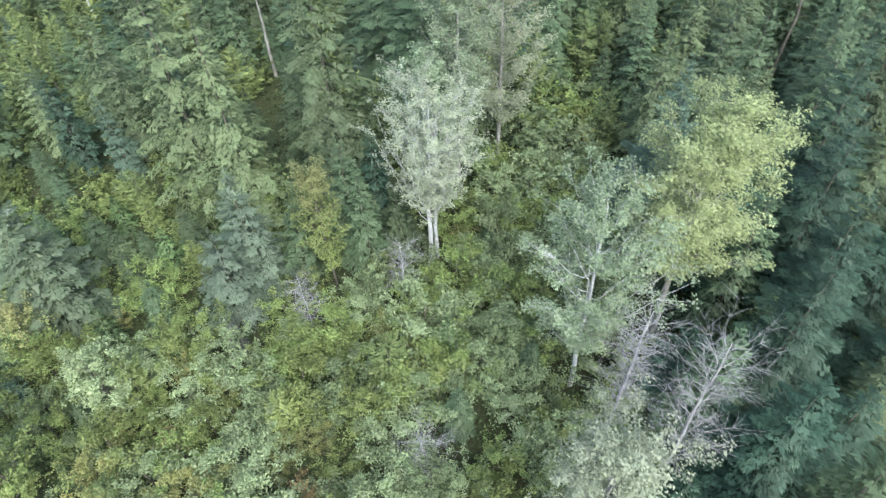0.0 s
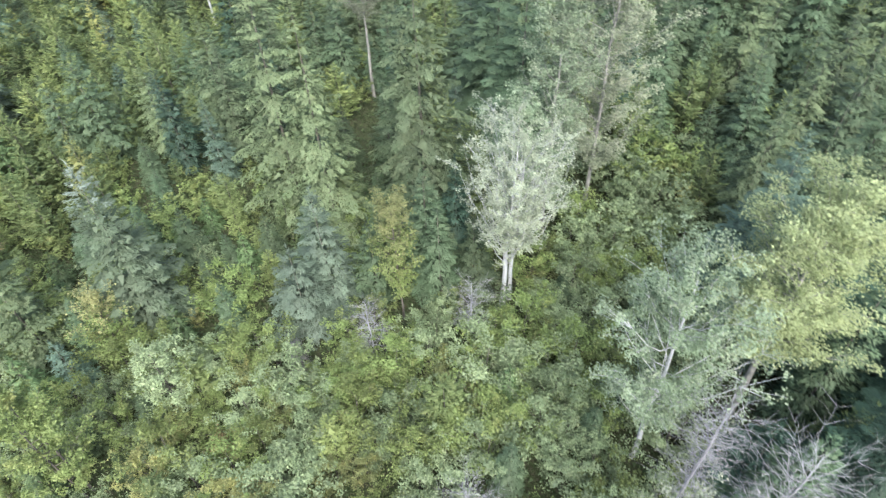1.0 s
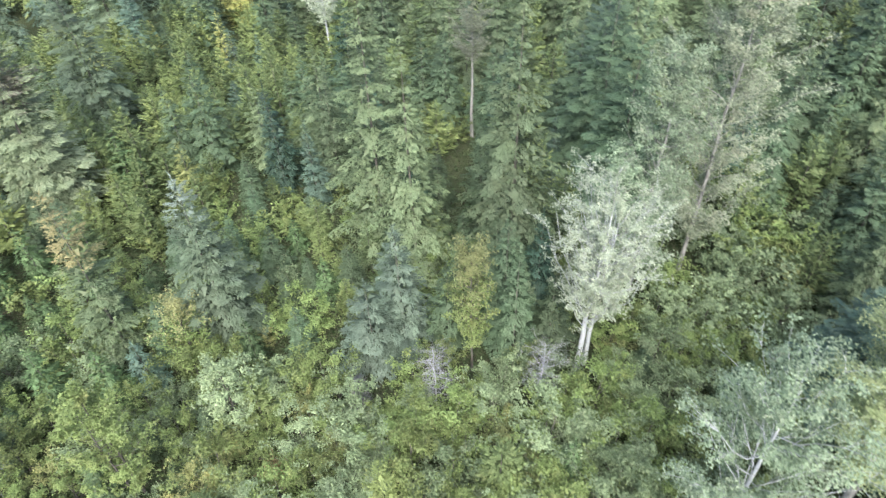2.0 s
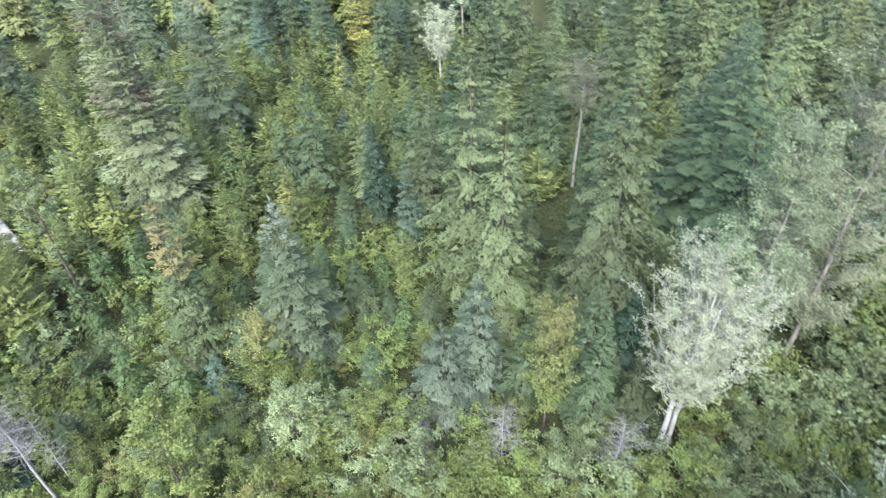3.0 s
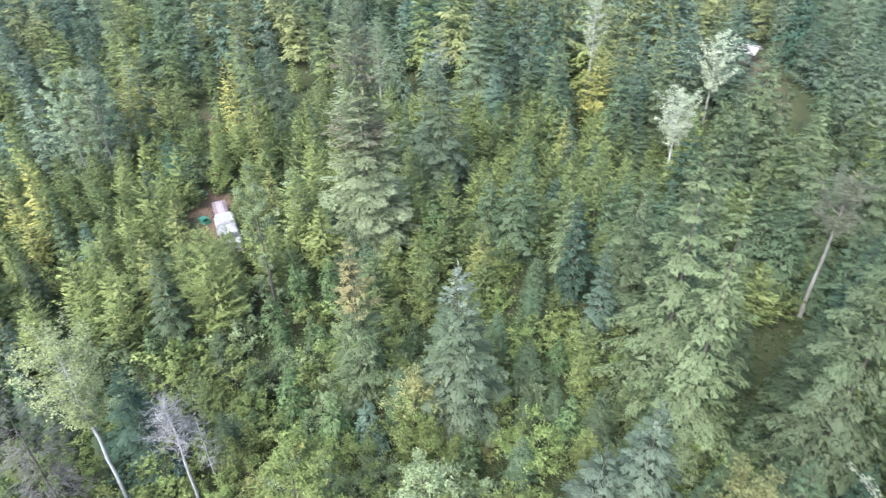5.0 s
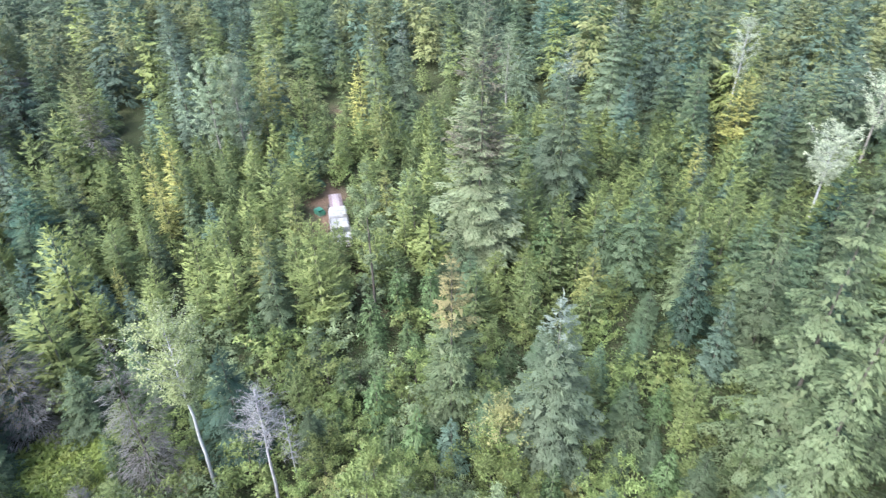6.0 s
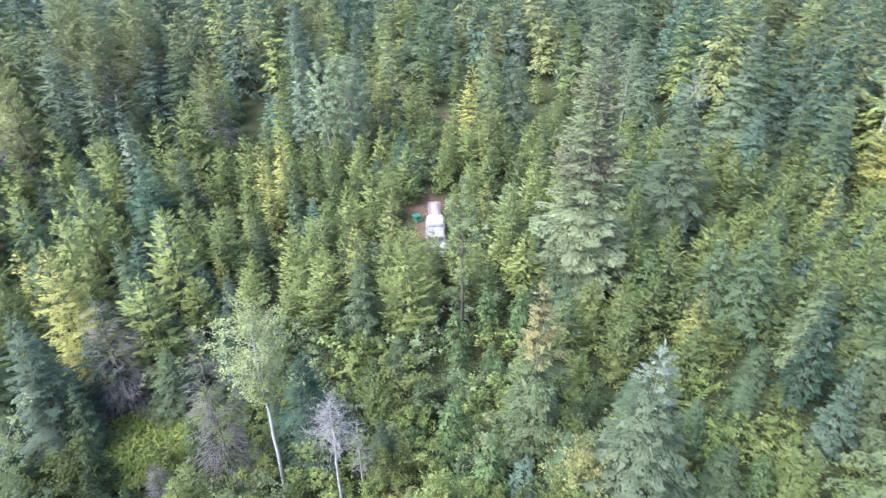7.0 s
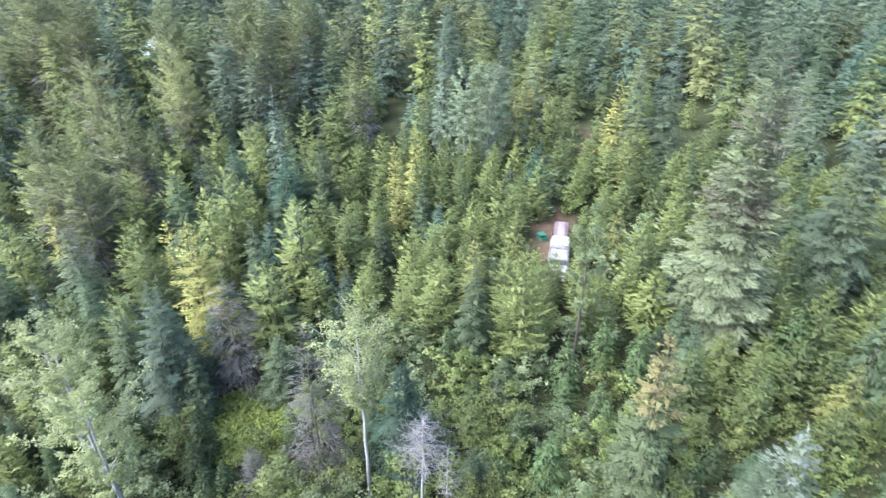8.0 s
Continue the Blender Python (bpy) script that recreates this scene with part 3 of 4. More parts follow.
def dead_at(x, y, h, seed, label, reach=1.6, n=34, lean=(0.0, 0.0), low=0.25, twigs=6, mat="dead", rise=0.25, radius=0.13):
    """A dead standing tree: bare stem, bare limbs and twigs."""
    ob = thing("dead_tree", x, y, ground_z(x, y), label, "dead tree")
    path = stem(h, radius, seed, lean, 0.05)
    part("trunk", tubes_mesh("trunk", [path], M[mat], 7), ob)
    for tubes in limbs(path, h * low, h * 0.97, n, reach, seed, 0.017 if rise < 0.5 else 0.022, rise, 6, twigs, 0.1):
        part("limb", tubes_mesh("limb", tubes, M[mat], 3), ob)
    return ob


# ---- trees that stand out ----
PLACED = []
def spot(x, y, r):
    PLACED.append((x, y, r))


def hero(kind, x, y, h, width=1.0, label="", lean=(0.0, 0.0), keep=0.0):
    spot(x, y, keep or 1.2)
    return conifer_at(kind, x, y, h, width, 0, label, lean, own=True)


def leafy(name, x, y, h, rx, low, mat, label, seed, **more):
    spot(x, y, max(1.0, rx * 0.6))
    return broadleaf_at(name, x, y, h, rx, low, mat, label, seed, **more)


# the glade in front: aspens, poplars, firs
leafy("aspen_tree", -2.0, 29.2, 15.4, 3.1, 7.6, "aspen", "pale aspen with two bare white stems and silvery leaves", 5, clumps=640, count=52, size=0.095, clump=0.3, stems=2, gap=0.75, belly=0.7, n_limbs=90, lean=(0.5, 0.0), radius=0.19, rise=2.1, bark_mat="white_bark")
leafy("poplar_tree", -1.8, 33.8, 14.6, 2.0, 7.0, "greypoplar", "grey-green poplar behind a pale aspen", 8, clumps=189)
leafy("poplar_tree", 0.2, 36.5, 20.0, 2.4, 4.0, "greypoplar", "tall olive-green poplar with a ragged crown", 9, clumps=480, belly=0.35, n_limbs=70, clump=0.45)
leafy("poplar_tree", 3.4, 41.0, 24.0, 3.5, 3.5, "brownpoplar", "tall poplar with dusty brown fading leaves", 10, clumps=800, belly=0.45, n_limbs=90, clump=0.5)
leafy("poplar_tree", 12.0, 22.6, 18.2, 3.1, 7.0, "poplar", "broad yellow-green poplar with a thick grey trunk", 11, clumps=800, size=0.11, count=66, belly=0.55, radius=0.24, n_limbs=80, clump=0.55)
leafy("poplar_tree", 6.5, 19.2, 16.6, 3.2, 5.5, "greypoplar", "grey-green poplar with long bare lower limbs", 12, clumps=340, size=0.115, count=66, belly=0.6, n_limbs=60, clump=0.42, rise=1.4, bark_mat="white_bark")
leafy("poplar_tree", 5.6, 9.2, 13.7, 2.4, 6.0, "aspen", "grey-leaved poplar with pinkish bare tips", 13, clumps=315, size=0.11, count=66, belly=0.6, n_limbs=50, clump=0.42)
leafy("birch_tree", -8.5, 27.0, 11.4, 1.25, 2.5, "shrub", "slender birch turning yellow at the top", 14, top="goldleaf", clumps=168, belly=0.4, bark_mat="bark", radius=0.08)
leafy("birch_tree", -23.2, 12.4, 10.5, 1.8, 2.0, "shrub", "olive-green birch thicket with yellowing leaves", 15, clumps=273, belly=0.4, bark_mat="bark", stems=2, radius=0.08)
leafy("birch_tree", -26.2, 21.2, 6.6, 1.3, 1.0, "shrub", "small green birch with a yellow top", 16, top="goldleaf", clumps=126, belly=0.4, bark_mat="bark", radius=0.06)
leafy("birch_tree", -20.5, 18.0, 6.5, 1.7, 0.8, "greyshrub", "pale green young birch in undergrowth", 17, clumps=157, belly=0.5, bark_mat="bark", radius=0.06)
hero("palefir", -25.7, 24.3, 14.1, 1.3, keep=2.3)
hero("frostfir", -13.8, 28.0, 10.6, 0.95, "slender silvery fir with a frosted tip")
hero("frostfir", -14.9, 25.6, 7.8, 1.4, keep=2.6)
hero("spruce", -6.3, 29.3, 9.8, 0.75)
hero("spruce", -4.2, 30.6, 8.0, 0.9)
hero("spruce", -10.6, 28.4, 8.2, 0.8)
hero("orangefir", -31.3, 20.3, 14.6, 0.9, keep=1.6)
hero("bluespruce", -28.1, 18.8, 4.6, 0.95)
hero("bluespruce", -27.0, 39.5, 8.6, 0.7, keep=1.8)
hero("bluespruce", 13.0, 30.4, 16.0, 1.15, "tall silvery blue-green spruce leaning a little")
hero("hemlock", -8.8, 37.0, 23.2, 1.05, keep=2.8)
hero("hemlock", -19.2, 36.6, 22.6, 0.85, keep=2.5)
hero("hemlock", -15.6, 34.6, 20.6, 0.75)
hero("spruce", -2.5, 45.0, 19.0, 1.2)
hero("spruce", -5.0, 50.0, 20.0, 1.2)
for x, y, h in ((15.2, 16.2, 16), (18.5, 20.4, 15), (13.4, 11.6, 14), (17.0, 27.2, 14), (20.0, 25.0, 16), (22.5, 30.5, 17)):
    hero("darkspruce", x, y, h, 1.2, "dark green spruce with heavy fanned boughs", keep=2.2)

# the stand along the dirt track
hero("coneheavy", -47.6, 30.7, 24.1, 1.0, keep=3.2)
hero("palefir", -54.0, 43.6, 18.6, 1.25, "tall grey-green spruce with a pale tip", keep=3.0)
hero("cedar", -43.4, 35.0, 7.6, 1.1)
hero("spruce", -38.9, 41.2, 11.8, 1.15)
hero("spruce", -40.9, 39.6, 9.6, 0.9)
hero("pine", -37.0, 50.0, 9.4, 1.1)
hero("darkspruce", -64.0, -6.5, 9.6, 1.25, keep=2.2)
hero("darkspruce", -66.6, -12.1, 9.2, 1.2)
hero("darkspruce", -70.0, 19.6, 8.0, 1.3)
hero("bluespruce", -51.9, -0.9, 5.4, 0.9)
hero("bluespruce", -48.9, 1.3, 6.0, 0.8)
hero("bluespruce", -84.2, -13.0, 9.6, 0.9)
hero("larch", -54.6, 15.6, 8.1, 0.85)
hero("larch", -50.2, 11.7, 8.4, 0.8)
hero("larch", -80.6, 17.9, 12.0, 1.0, "tall pale yellow larch above young pines")
hero("larch", -44.4, -8.4, 12.8, 1.3, "yellow-topped larch above grey dead twigs")
hero("larch", -69.0, 4.0, 8.2, 0.8)
leafy("pine_tree", -44.3, 19.3, 13.4, 1.1, 5.5, "greyshrub", "slim pine with a long bare trunk and grey-green top", 21, clumps=126, belly=0.5, bark_mat="bark", radius=0.13, n_limbs=10)
leafy("poplar_tree", -17.7, 54.0, 13.5, 1.7, 8.6, "brownpoplar", "slim poplar with a bare pale trunk and brownish top", 22, clumps=126, belly=0.5, radius=0.17)
spot(-16.7, 50.0, 2.2)
spot(-15.4, 46.0, 2.2)
leafy("poplar_tree", -39.2, 64.5, 11.5, 2.0, 5.5, "aspen", "pale aspen with a white trunk among conifers", 23, clumps=168, bark_mat="white_bark")
leafy("poplar_tree", -47.5, 84.0, 12.5, 2.5, 5.0, "aspen", "pale aspen beside a clearing", 24, clumps=147)
leafy("poplar_tree", -77.0, 50.0, 14.2, 1.5, 5.0, "greypoplar", "thin poplar with a white trunk and sparse top", 25, clumps=105)
leafy("poplar_tree", -78.8, 11.8, 14.0, 2.5, 1.0, "palepoplar", "columnar grey-green poplar above young pines", 26, clumps=420, size=0.14, belly=0.4, rise=1.6, n_limbs=34)
leafy("poplar_tree", -78.4, 14.6, 13.4, 2.4, 1.0, "palepoplar", "columnar grey-green poplar above young pines", 27, clumps=420, size=0.14, belly=0.4, rise=1.6, n_limbs=34)
leafy("aspen_tree", -32.4, 4.7, 14.2, 1.7, 7.6, "poplar", "slender aspen with a long white leaning trunk", 28, clumps=210, size=0.11, belly=0.7, lean=(-0.3, -0.2), radius=0.12, n_limbs=44, rise=1.3, bark_mat="white_bark")
leafy("aspen_tree", -31.6, -10.6, 14.2, 2.1, 5.0, "poplar", "pale green aspen with a thin white trunk", 29, clumps=170, size=0.13, n_limbs=20, bark_mat="white_bark")
leafy("aspen_tree", -29.2, -8.4, 13.0, 2.0, 5.0, "poplar", "pale green aspen with a thin white trunk", 30, clumps=160, size=0.13, n_limbs=20, bark_mat="white_bark")

hero("bigpine", -86.0, -1.6, 13.6, 0.9, "olive-green pine above a young stand")
hero("frostfir", -85.5, 9.2, 17.2, 0.62, "tall slender spruce with a frosted grey tip")
hero("frostfir", -69.0, -8.1, 14.4, 0.6, "slender grey-green spruce with a frosted tip")
hero("larch", -82.5, 30.9, 11.3, 1.0, "tall pale yellow larch above young pines")
hero("larch", -71.8, 30.0, 10.8, 0.8)
hero("larch", -67.4, 6.3, 10.4, 0.8)
hero("palefir", -82.6, 37.2, 15.0, 1.0, "pale green spruce above young pines")
hero("palefir", -82.0, 32.9, 14.8, 0.9, "pale green spruce above young pines")
hero("orangefir", -59.0, -18.3, 10.6, 1.0, "young fir with rusty orange needles")
for kind, x, y, h, w, text in (
        ("larch", -88.5, 20.0, 10.2, 1.3, "broad pale yellow larch above young pines"), ("pine", -85.4, 23.6, 9.2, 1.0, ""), ("bluespruce", -62.1, 58.5, 11.0, 0.85, "blue-green spruce rising from a pine stand"),
        ("spruce", -55.2, 62.5, 14.0, 0.85, ""), ("bluespruce", -47.7, 68.0, 11.0, 0.85, "frosted blue-green spruce rising from a pine stand"), ("bluespruce", -50.5, 72.0, 14.5, 0.9, "blue-green spruce rising from a pine stand"),
        ("larch", -56.3, 71.3, 11.2, 1.3, "yellowing larch with a broad crown"), ("pine", -51.1, 53.8, 8.2, 1.0, ""), ("larch", -50.8, 59.8, 7.2, 0.8, ""),
        ("pine", -60.6, -8.8, 6.2, 1.2, "small round olive pine"), ("bluespruce", -62.1, -12.6, 7.2, 1.0, "blue-grey young spruce among pines"), ("pine", -48.9, -14.2, 10.4, 1.25, "tall yellow-green pine with a full crown"),
        ("bigpine", -55.7, -22.1, 13.4, 1.2, ""), ("bigpine", -78.9, -21.0, 15.4, 0.95, ""), ("bigpine", -88.7, -13.5, 18.2, 0.9, ""), ("spruce", -91.0, -5.5, 17.5, 0.9, ""),
        ("bluespruce", -63.9, 59.8, 10.2, 0.9, "blue-green spruce rising from a pine stand"), ("spruce", -59.3, 66.5, 12.4, 1.0, ""), ("larch", -59.1, 73.3, 10.0, 1.2, "yellowing larch with a broad crown"),
        ("palefir", -69.6, 61.7, 18.0, 1.15, "tall pale grey-green spruce"), ("spruce", -7.8, 53.6, 15.0, 1.1, ""), ("bluespruce", -7.2, 63.6, 16.4, 1.1, "tall blue-green spruce in shade")):
    hero(kind, x, y, h, w, text)
leafy("poplar_tree", -91.5, 16.4, 10.2, 2.4, 1.5, "greypoplar", "pale green poplar above young pines", 33, clumps=160, size=0.16)
for x, y, h in ((-52.5, 18.8, 4.6), (-52.9, 20.9, 4.2), (-57.4, 23.6, 5.6), (-61.4, 24.6, 6.2), (-50.6, 20.4, 4.6), (-56.0, 17.2, 3.6)):
    hero("pine", x, y, h, 1.05)
hero("pine", -44.8, 15.0, 10.2, 1.35)
hero("spruce", -44.6, 11.5, 9.4, 0.85)
leafy("aspen_tree", -64.5, 79.0, 15.0, 1.6, 6.0, "aspen", "thin pale aspen with a white trunk", 32, clumps=110, bark_mat="white_bark")

# dead and bare trees
for x, y, h, seed, reach, n, low, mat, text, lean in (
        (7.2, 14.4, 13.4, 41, 1.7, 95, 0.45, "dead", "grey dead leaning tree with a brush of bare twigs", (0.5, 0.5)),
        (9.8, 12.6, 13.8, 42, 2.3, 64, 0.3, "dead", "grey dead tree with wide forking bare limbs", (0.4, 0.4)),
        (-29.3, 8.0, 10.1, 43, 1.4, 100, 0.6, "dead", "grey dead tree with a curling bare top", (-0.3, 0.1)),
        (-2.2, 14.2, 3.9, 47, 1.8, 50, 0.05, "dead", "whitish bare bush without leaves", (0, 0)),
        (-9.6, 23.4, 5.8, 48, 1.2, 56, 0.2, "dead", "small bare birch with pale twigs", (0, 0)),
        (-3.6, 25.6, 6.2, 49, 1.3, 60, 0.2, "dead", "small bare birch with pale twigs", (0, 0)),
        (26.9, 46.4, 17.0, 50, 0.8, 14, 0.5, "bark", "bare grey trunk with few stubs", (0, 0)),
        (-31.0, 9.4, 6.4, 51, 0.9, 36, 0.3, "dead", "thin grey dead tree beside a birch", (0, 0))):
    spot(x, y, 2.4 if x > 20 else 1.0)
    dead_at(x, y, h, seed, text, reach, n, lean, low, 13, mat, 0.95 if seed == 42 else 0.2, 0.15 if seed == 50 else 0.05 if h < 7 else 0.11)
hero("deadfir", -34.2, 1.4, 12.2, 1.15, keep=1.8)
hero("deadfir", -32.4, -2.2, 4.2, 1.2)
hero("deadfir", -42.5, -6.0, 9.4, 1.9, "dark grey dead fir below a yellow larch")
hero("deadfir", -14.0, 21.8, 3.2, 0.7)
for x, y, h, w in ((-97.0, -46.0, 23.0, 1.45), (-92.0, -38.5, 20.0, 1.3), (-84.0, -24.0, 15.0, 1.2), (-96.0, -29.0, 17.0, 1.25), (-101.0, -20.5, 18.0, 1.3), (-106.0, -12.0, 17.0, 1.25), (-75.0, -29.0, 15.0, 1.3), (-66.0, -22.5, 13.0, 1.25), (-60.0, -27.0, 14.0, 1.2)):
    hero("bigpine", x, y, h, w)
leafy("aspen_tree", -34.4, -13.4, 12.5, 2.0, 4.0, "poplar", "pale green aspen with a thin white trunk", 31, clumps=140, size=0.13, n_limbs=20, bark_mat="white_bark")
spot(-53.6, 19.4, 1.2)
hero("pine", -49.4, 17.2, 6.4, 0.9)
hero("pine", -55.6, 22.0, 4.8, 0.9)
hero("pine", -50.6, 18.0, 5.2, 1.0)
spot(-30.6, 5.4, 1.6)
spot(-29.0, 6.4, 1.2)
spot(-27.4, 8.4, 1.3)
hero("darkspruce", -34.9, 6.8, 9.4, 1.1, "dark green spruce behind a white-stemmed aspen", keep=2.0)
hero("bluespruce", -39.5, -9.5, 11.5, 1.2, "blue-green spruce beside a fern clearing")
hero("pine", -46.5, -3.5, 7.0, 1.1)
spot(-33.0, 3.2, 0.7)
shrub_at("redshrub", -33.0, 3.2, 1.4, 1.0, 1, "undergrowth shrubs")
for x, y, h, w in ((11.6, 17.6, 8.5, 1.2), (16.6, 12.4, 12.0, 1.2), (20.5, 16.0, 13.0, 1.2), (12.6, 8.2, 11.0, 1.2), (10.2, 11.0, 6.5, 1.2), (23.0, 21.5, 14.0, 1.2), (17.5, 7.0, 12.0, 1.2)):
    hero("darkspruce", x, y, h, w, "dark green spruce with heavy fanned boughs", keep=1.8)


# ---- the pickup on the track, a crate beside it, two houses far off ----
PAINTS = {
    "white": paint("white_car_paint", (0.25, 0.26, 0.275), 0.4, (0.08, 0.08, 0.075), 0.85),
    "lavender": paint("lavender_tarpaulin", (0.20, 0.175, 0.205), 0.6),
    "mauve": paint("mauve_tarpaulin_stripe", (0.11, 0.085, 0.105), 0.6),
    # glass colour greyed towards blue in place of reflected sky
    "glass": paint("sky_grey_glass", (0.10, 0.12, 0.13), 0.08, amount=0.1),
    "tyre": paint("black_rubber", (0.02, 0.02, 0.02), 0.85),
    "steel": paint("grey_steel", (0.45, 0.45, 0.46), 0.35),
    "green": paint("green_plastic", (0.03, 0.16, 0.11), 0.5),
    "roof": paint("white_metal_roof", (0.5, 0.51, 0.53), 0.4, amount=0.4),
    "blueroof": paint("blue_grey_metal_roof", (0.42, 0.55, 0.62), 0.4, amount=0.2),
    "siding": paint("dark_wood_siding", (0.12, 0.11, 0.10), 0.7),
    "lamp_glass": paint("clear_lamp_glass", (0.7, 0.7, 0.68), 0.1, amount=0.1),
    "red_glass": paint("red_lamp_glass", (0.4, 0.03, 0.03), 0.2, amount=0.1),
}


def bevelled(bm, width=0.04):
    bmesh.ops.bevel(bm, geom=bm.edges[:], offset=width, segments=2, affect="EDGES", clamp_overlap=True)
    return bm


def box(x0, x1, y0, y1, z0, z1, width=0.04, taper=0.0):
    """A bevelled box; taper draws the top in at both ends."""
    bm = bmesh.new()
    bmesh.ops.create_cube(bm, size=1)
    for v in bm.verts:
        up = v.co.z > 0
        v.co = Vector((x0 + (x1 - x0) * (v.co.x + 0.5), y0 + (y1 - y0) * (v.co.y + 0.5), z0 + (z1 - z0) * (v.co.z + 0.5)))
        if up and taper:
            v.co.x += taper if abs(v.co.x - x0) < 1e-4 else -taper
            v.co.y += 0.1 if abs(v.co.y - y0) < 1e-4 else -0.1
    return bevelled(bm, width) if width else bm


def solid(name, bm, mat, parent, label=""):
    me = bpy.data.meshes.new(name)
    bm.to_mesh(me)
    bm.free()
    me.materials.append(mat)
    return part(name, me, parent, label)


def wheel_bm(radius, wide, rim=False):
    bm = bmesh.new()
    bmesh.ops.create_cone(bm, cap_ends=True, segments=20, radius1=radius, radius2=radius, depth=wide)
    bmesh.ops.rotate(bm, verts=bm.verts[:], matrix=Matrix.Rotation(math.pi / 2, 3, "X"))
    return bevelled(bm, 0.03 if not rim else 0.01)


def pickup_truck(x, y, turn):
    """Long along x, its bonnet towards +x."""
    ob = thing("pickup_truck", x, y, ground_z(x, y) + 0.02, "white pickup truck with a canopy, parked on a dirt track", "pickup truck", turn=turn)
    body = solid("body", box(-2.9, 2.9, -0.98, 0.98, 0.45, 1.05, 0.08), PAINTS["white"], ob)
    solid("bonnet", box(1.25, 2.85, -0.9, 0.9, 1.04, 1.2, 0.07), PAINTS["white"], ob)
    solid("cab", box(-0.75, 1.55, -0.92, 0.92, 1.04, 1.85, 0.1, 0.42), PAINTS["white"], ob)
    for name, x0, x1, y0, y1 in (("windscreen", 1.12, 1.5, -0.76, 0.76), ("rear_window", -0.72, -0.42, -0.72, 0.72)):
        bm = bmesh.new()
        low, high = (x1 + 0.02, x0 + 0.06) if name == "windscreen" else (x0 - 0.02, x1 - 0.05)
        for a, b, c in ((low, y0, 1.14), (low, y1, 1.14), (high, y1 * 0.95, 1.74), (high, y0 * 0.95, 1.74)):
            bm.verts.new((a, b, c))
        bm.faces.new(bm.verts[:])
        bmesh.ops.solidify(bm, geom=bm.faces[:], thickness=0.02)
        solid(name, bm, PAINTS["glass"], ob)
    for side in (-1, 1):
        solid("side_window", box(-0.25, 1.0, side * 0.86 - 0.02, side * 0.86 + 0.02, 1.2, 1.66, 0.01), PAINTS["glass"], ob)
        door = solid("door", box(0.1, 1.2, side * 0.985 - 0.02, side * 0.985 + 0.02, 0.5, 1.12, 0.015), PAINTS["white"], ob)
        solid("handle", box(0.2, 0.36, side * 1.01 - 0.015, side * 1.01 + 0.015, 0.95, 0.99, 0.005), PAINTS["steel"], door)
        solid("bed_wall", box(-2.88, -0.82, side * 0.93 - 0.04, side * 0.93 + 0.04, 1.03, 1.3, 0.02), PAINTS["white"], ob)
        solid("mirror", box(1.15, 1.32, side * 1.1 - 0.09, side * 1.1 + 0.09, 1.15, 1.35, 0.03), PAINTS["tyre"], ob)
        solid("headlight", box(2.86, 2.93, side * 0.72 - 0.16, side * 0.72 + 0.16, 0.8, 0.98, 0.02), PAINTS["lamp_glass"], ob)
        solid("tail_light", box(-2.94, -2.88, side * 0.85 - 0.08, side * 0.85 + 0.08, 0.75, 1.05, 0.02), PAINTS["red_glass"], ob)
        for wx in (-1.75, 1.85):
            tyre = solid("tyre", wheel_bm(0.4, 0.26), PAINTS["tyre"], ob)
            tyre.location = (wx, side * 0.86, 0.4)
            solid("rim", wheel_bm(0.23, 0.28, True), PAINTS["steel"], tyre)
    solid("tailgate", box(-2.93, -2.85, -0.9, 0.9, 0.6, 1.28, 0.02), PAINTS["white"], ob)
    solid("front_bumper", box(2.85, 3.02, -0.95, 0.95, 0.42, 0.62, 0.04), PAINTS["steel"], ob)
    solid("rear_bumper", box(-3.05, -2.9, -0.95, 0.95, 0.42, 0.6, 0.04), PAINTS["steel"], ob)
    solid("canopy", box(-2.85, -0.72, -0.93, 0.93, 1.28, 1.82, 0.09, 0.08), PAINTS["white"], ob)
    return ob


def utility_trailer(x, y, turn):
    """A small trailer behind the pickup, its load under a striped tarpaulin."""
    ob = thing("utility_trailer", x, y, ground_z(x, y) + 0.02, "small utility trailer covered with a lavender tarpaulin", "trailer", turn=turn)
    solid("chassis", box(-1.5, 1.5, -0.62, 0.62, 0.45, 0.6, 0.03), PAINTS["steel"], ob)
    solid("drawbar", box(1.45, 2.3, -0.05, 0.05, 0.45, 0.55, 0.01), PAINTS["steel"], ob)
    for side in (-1, 1):
        solid("side_board", box(-1.5, 1.5, side * 0.64 - 0.03, side * 0.64 + 0.03, 0.58, 0.95, 0.01), PAINTS["steel"], ob)
        solid("end_board", box(side * 1.48 - 0.03, side * 1.48 + 0.03, -0.6, 0.6, 0.58, 0.95, 0.01), PAINTS["steel"], ob)
        tyre = solid("tyre", wheel_bm(0.32, 0.2), PAINTS["tyre"], ob)
        tyre.location = (0, side * 0.78, 0.32)
        solid("rim", wheel_bm(0.18, 0.22, True), PAINTS["steel"], tyre)
    rng = random.Random(4)
    for k in range(4):
        y0 = -0.68 + 0.34 * k
        bm = bmesh.new()
        bmesh.ops.create_grid(bm, x_segments=12, y_segments=4, size=0.5)
        for v in bm.verts:
            u, w = v.co.x, y0 + (v.co.y + 0.5) * 0.336
            v.co = Vector((u * 3.1, w, 0.97 + 0.3 * math.cos(u * 3.0) * math.cos(w * 1.9) + rng.uniform(-0.02, 0.02)))
        bmesh.ops.solidify(bm, geom=bm.faces[:], thickness=0.012)
        solid("tarpaulin_strip", bm, PAINTS["mauve" if k in (0, 3) else "lavender"], ob, "mauve tarpaulin" if k in (0, 3) else "lavender tarpaulin")
    return ob


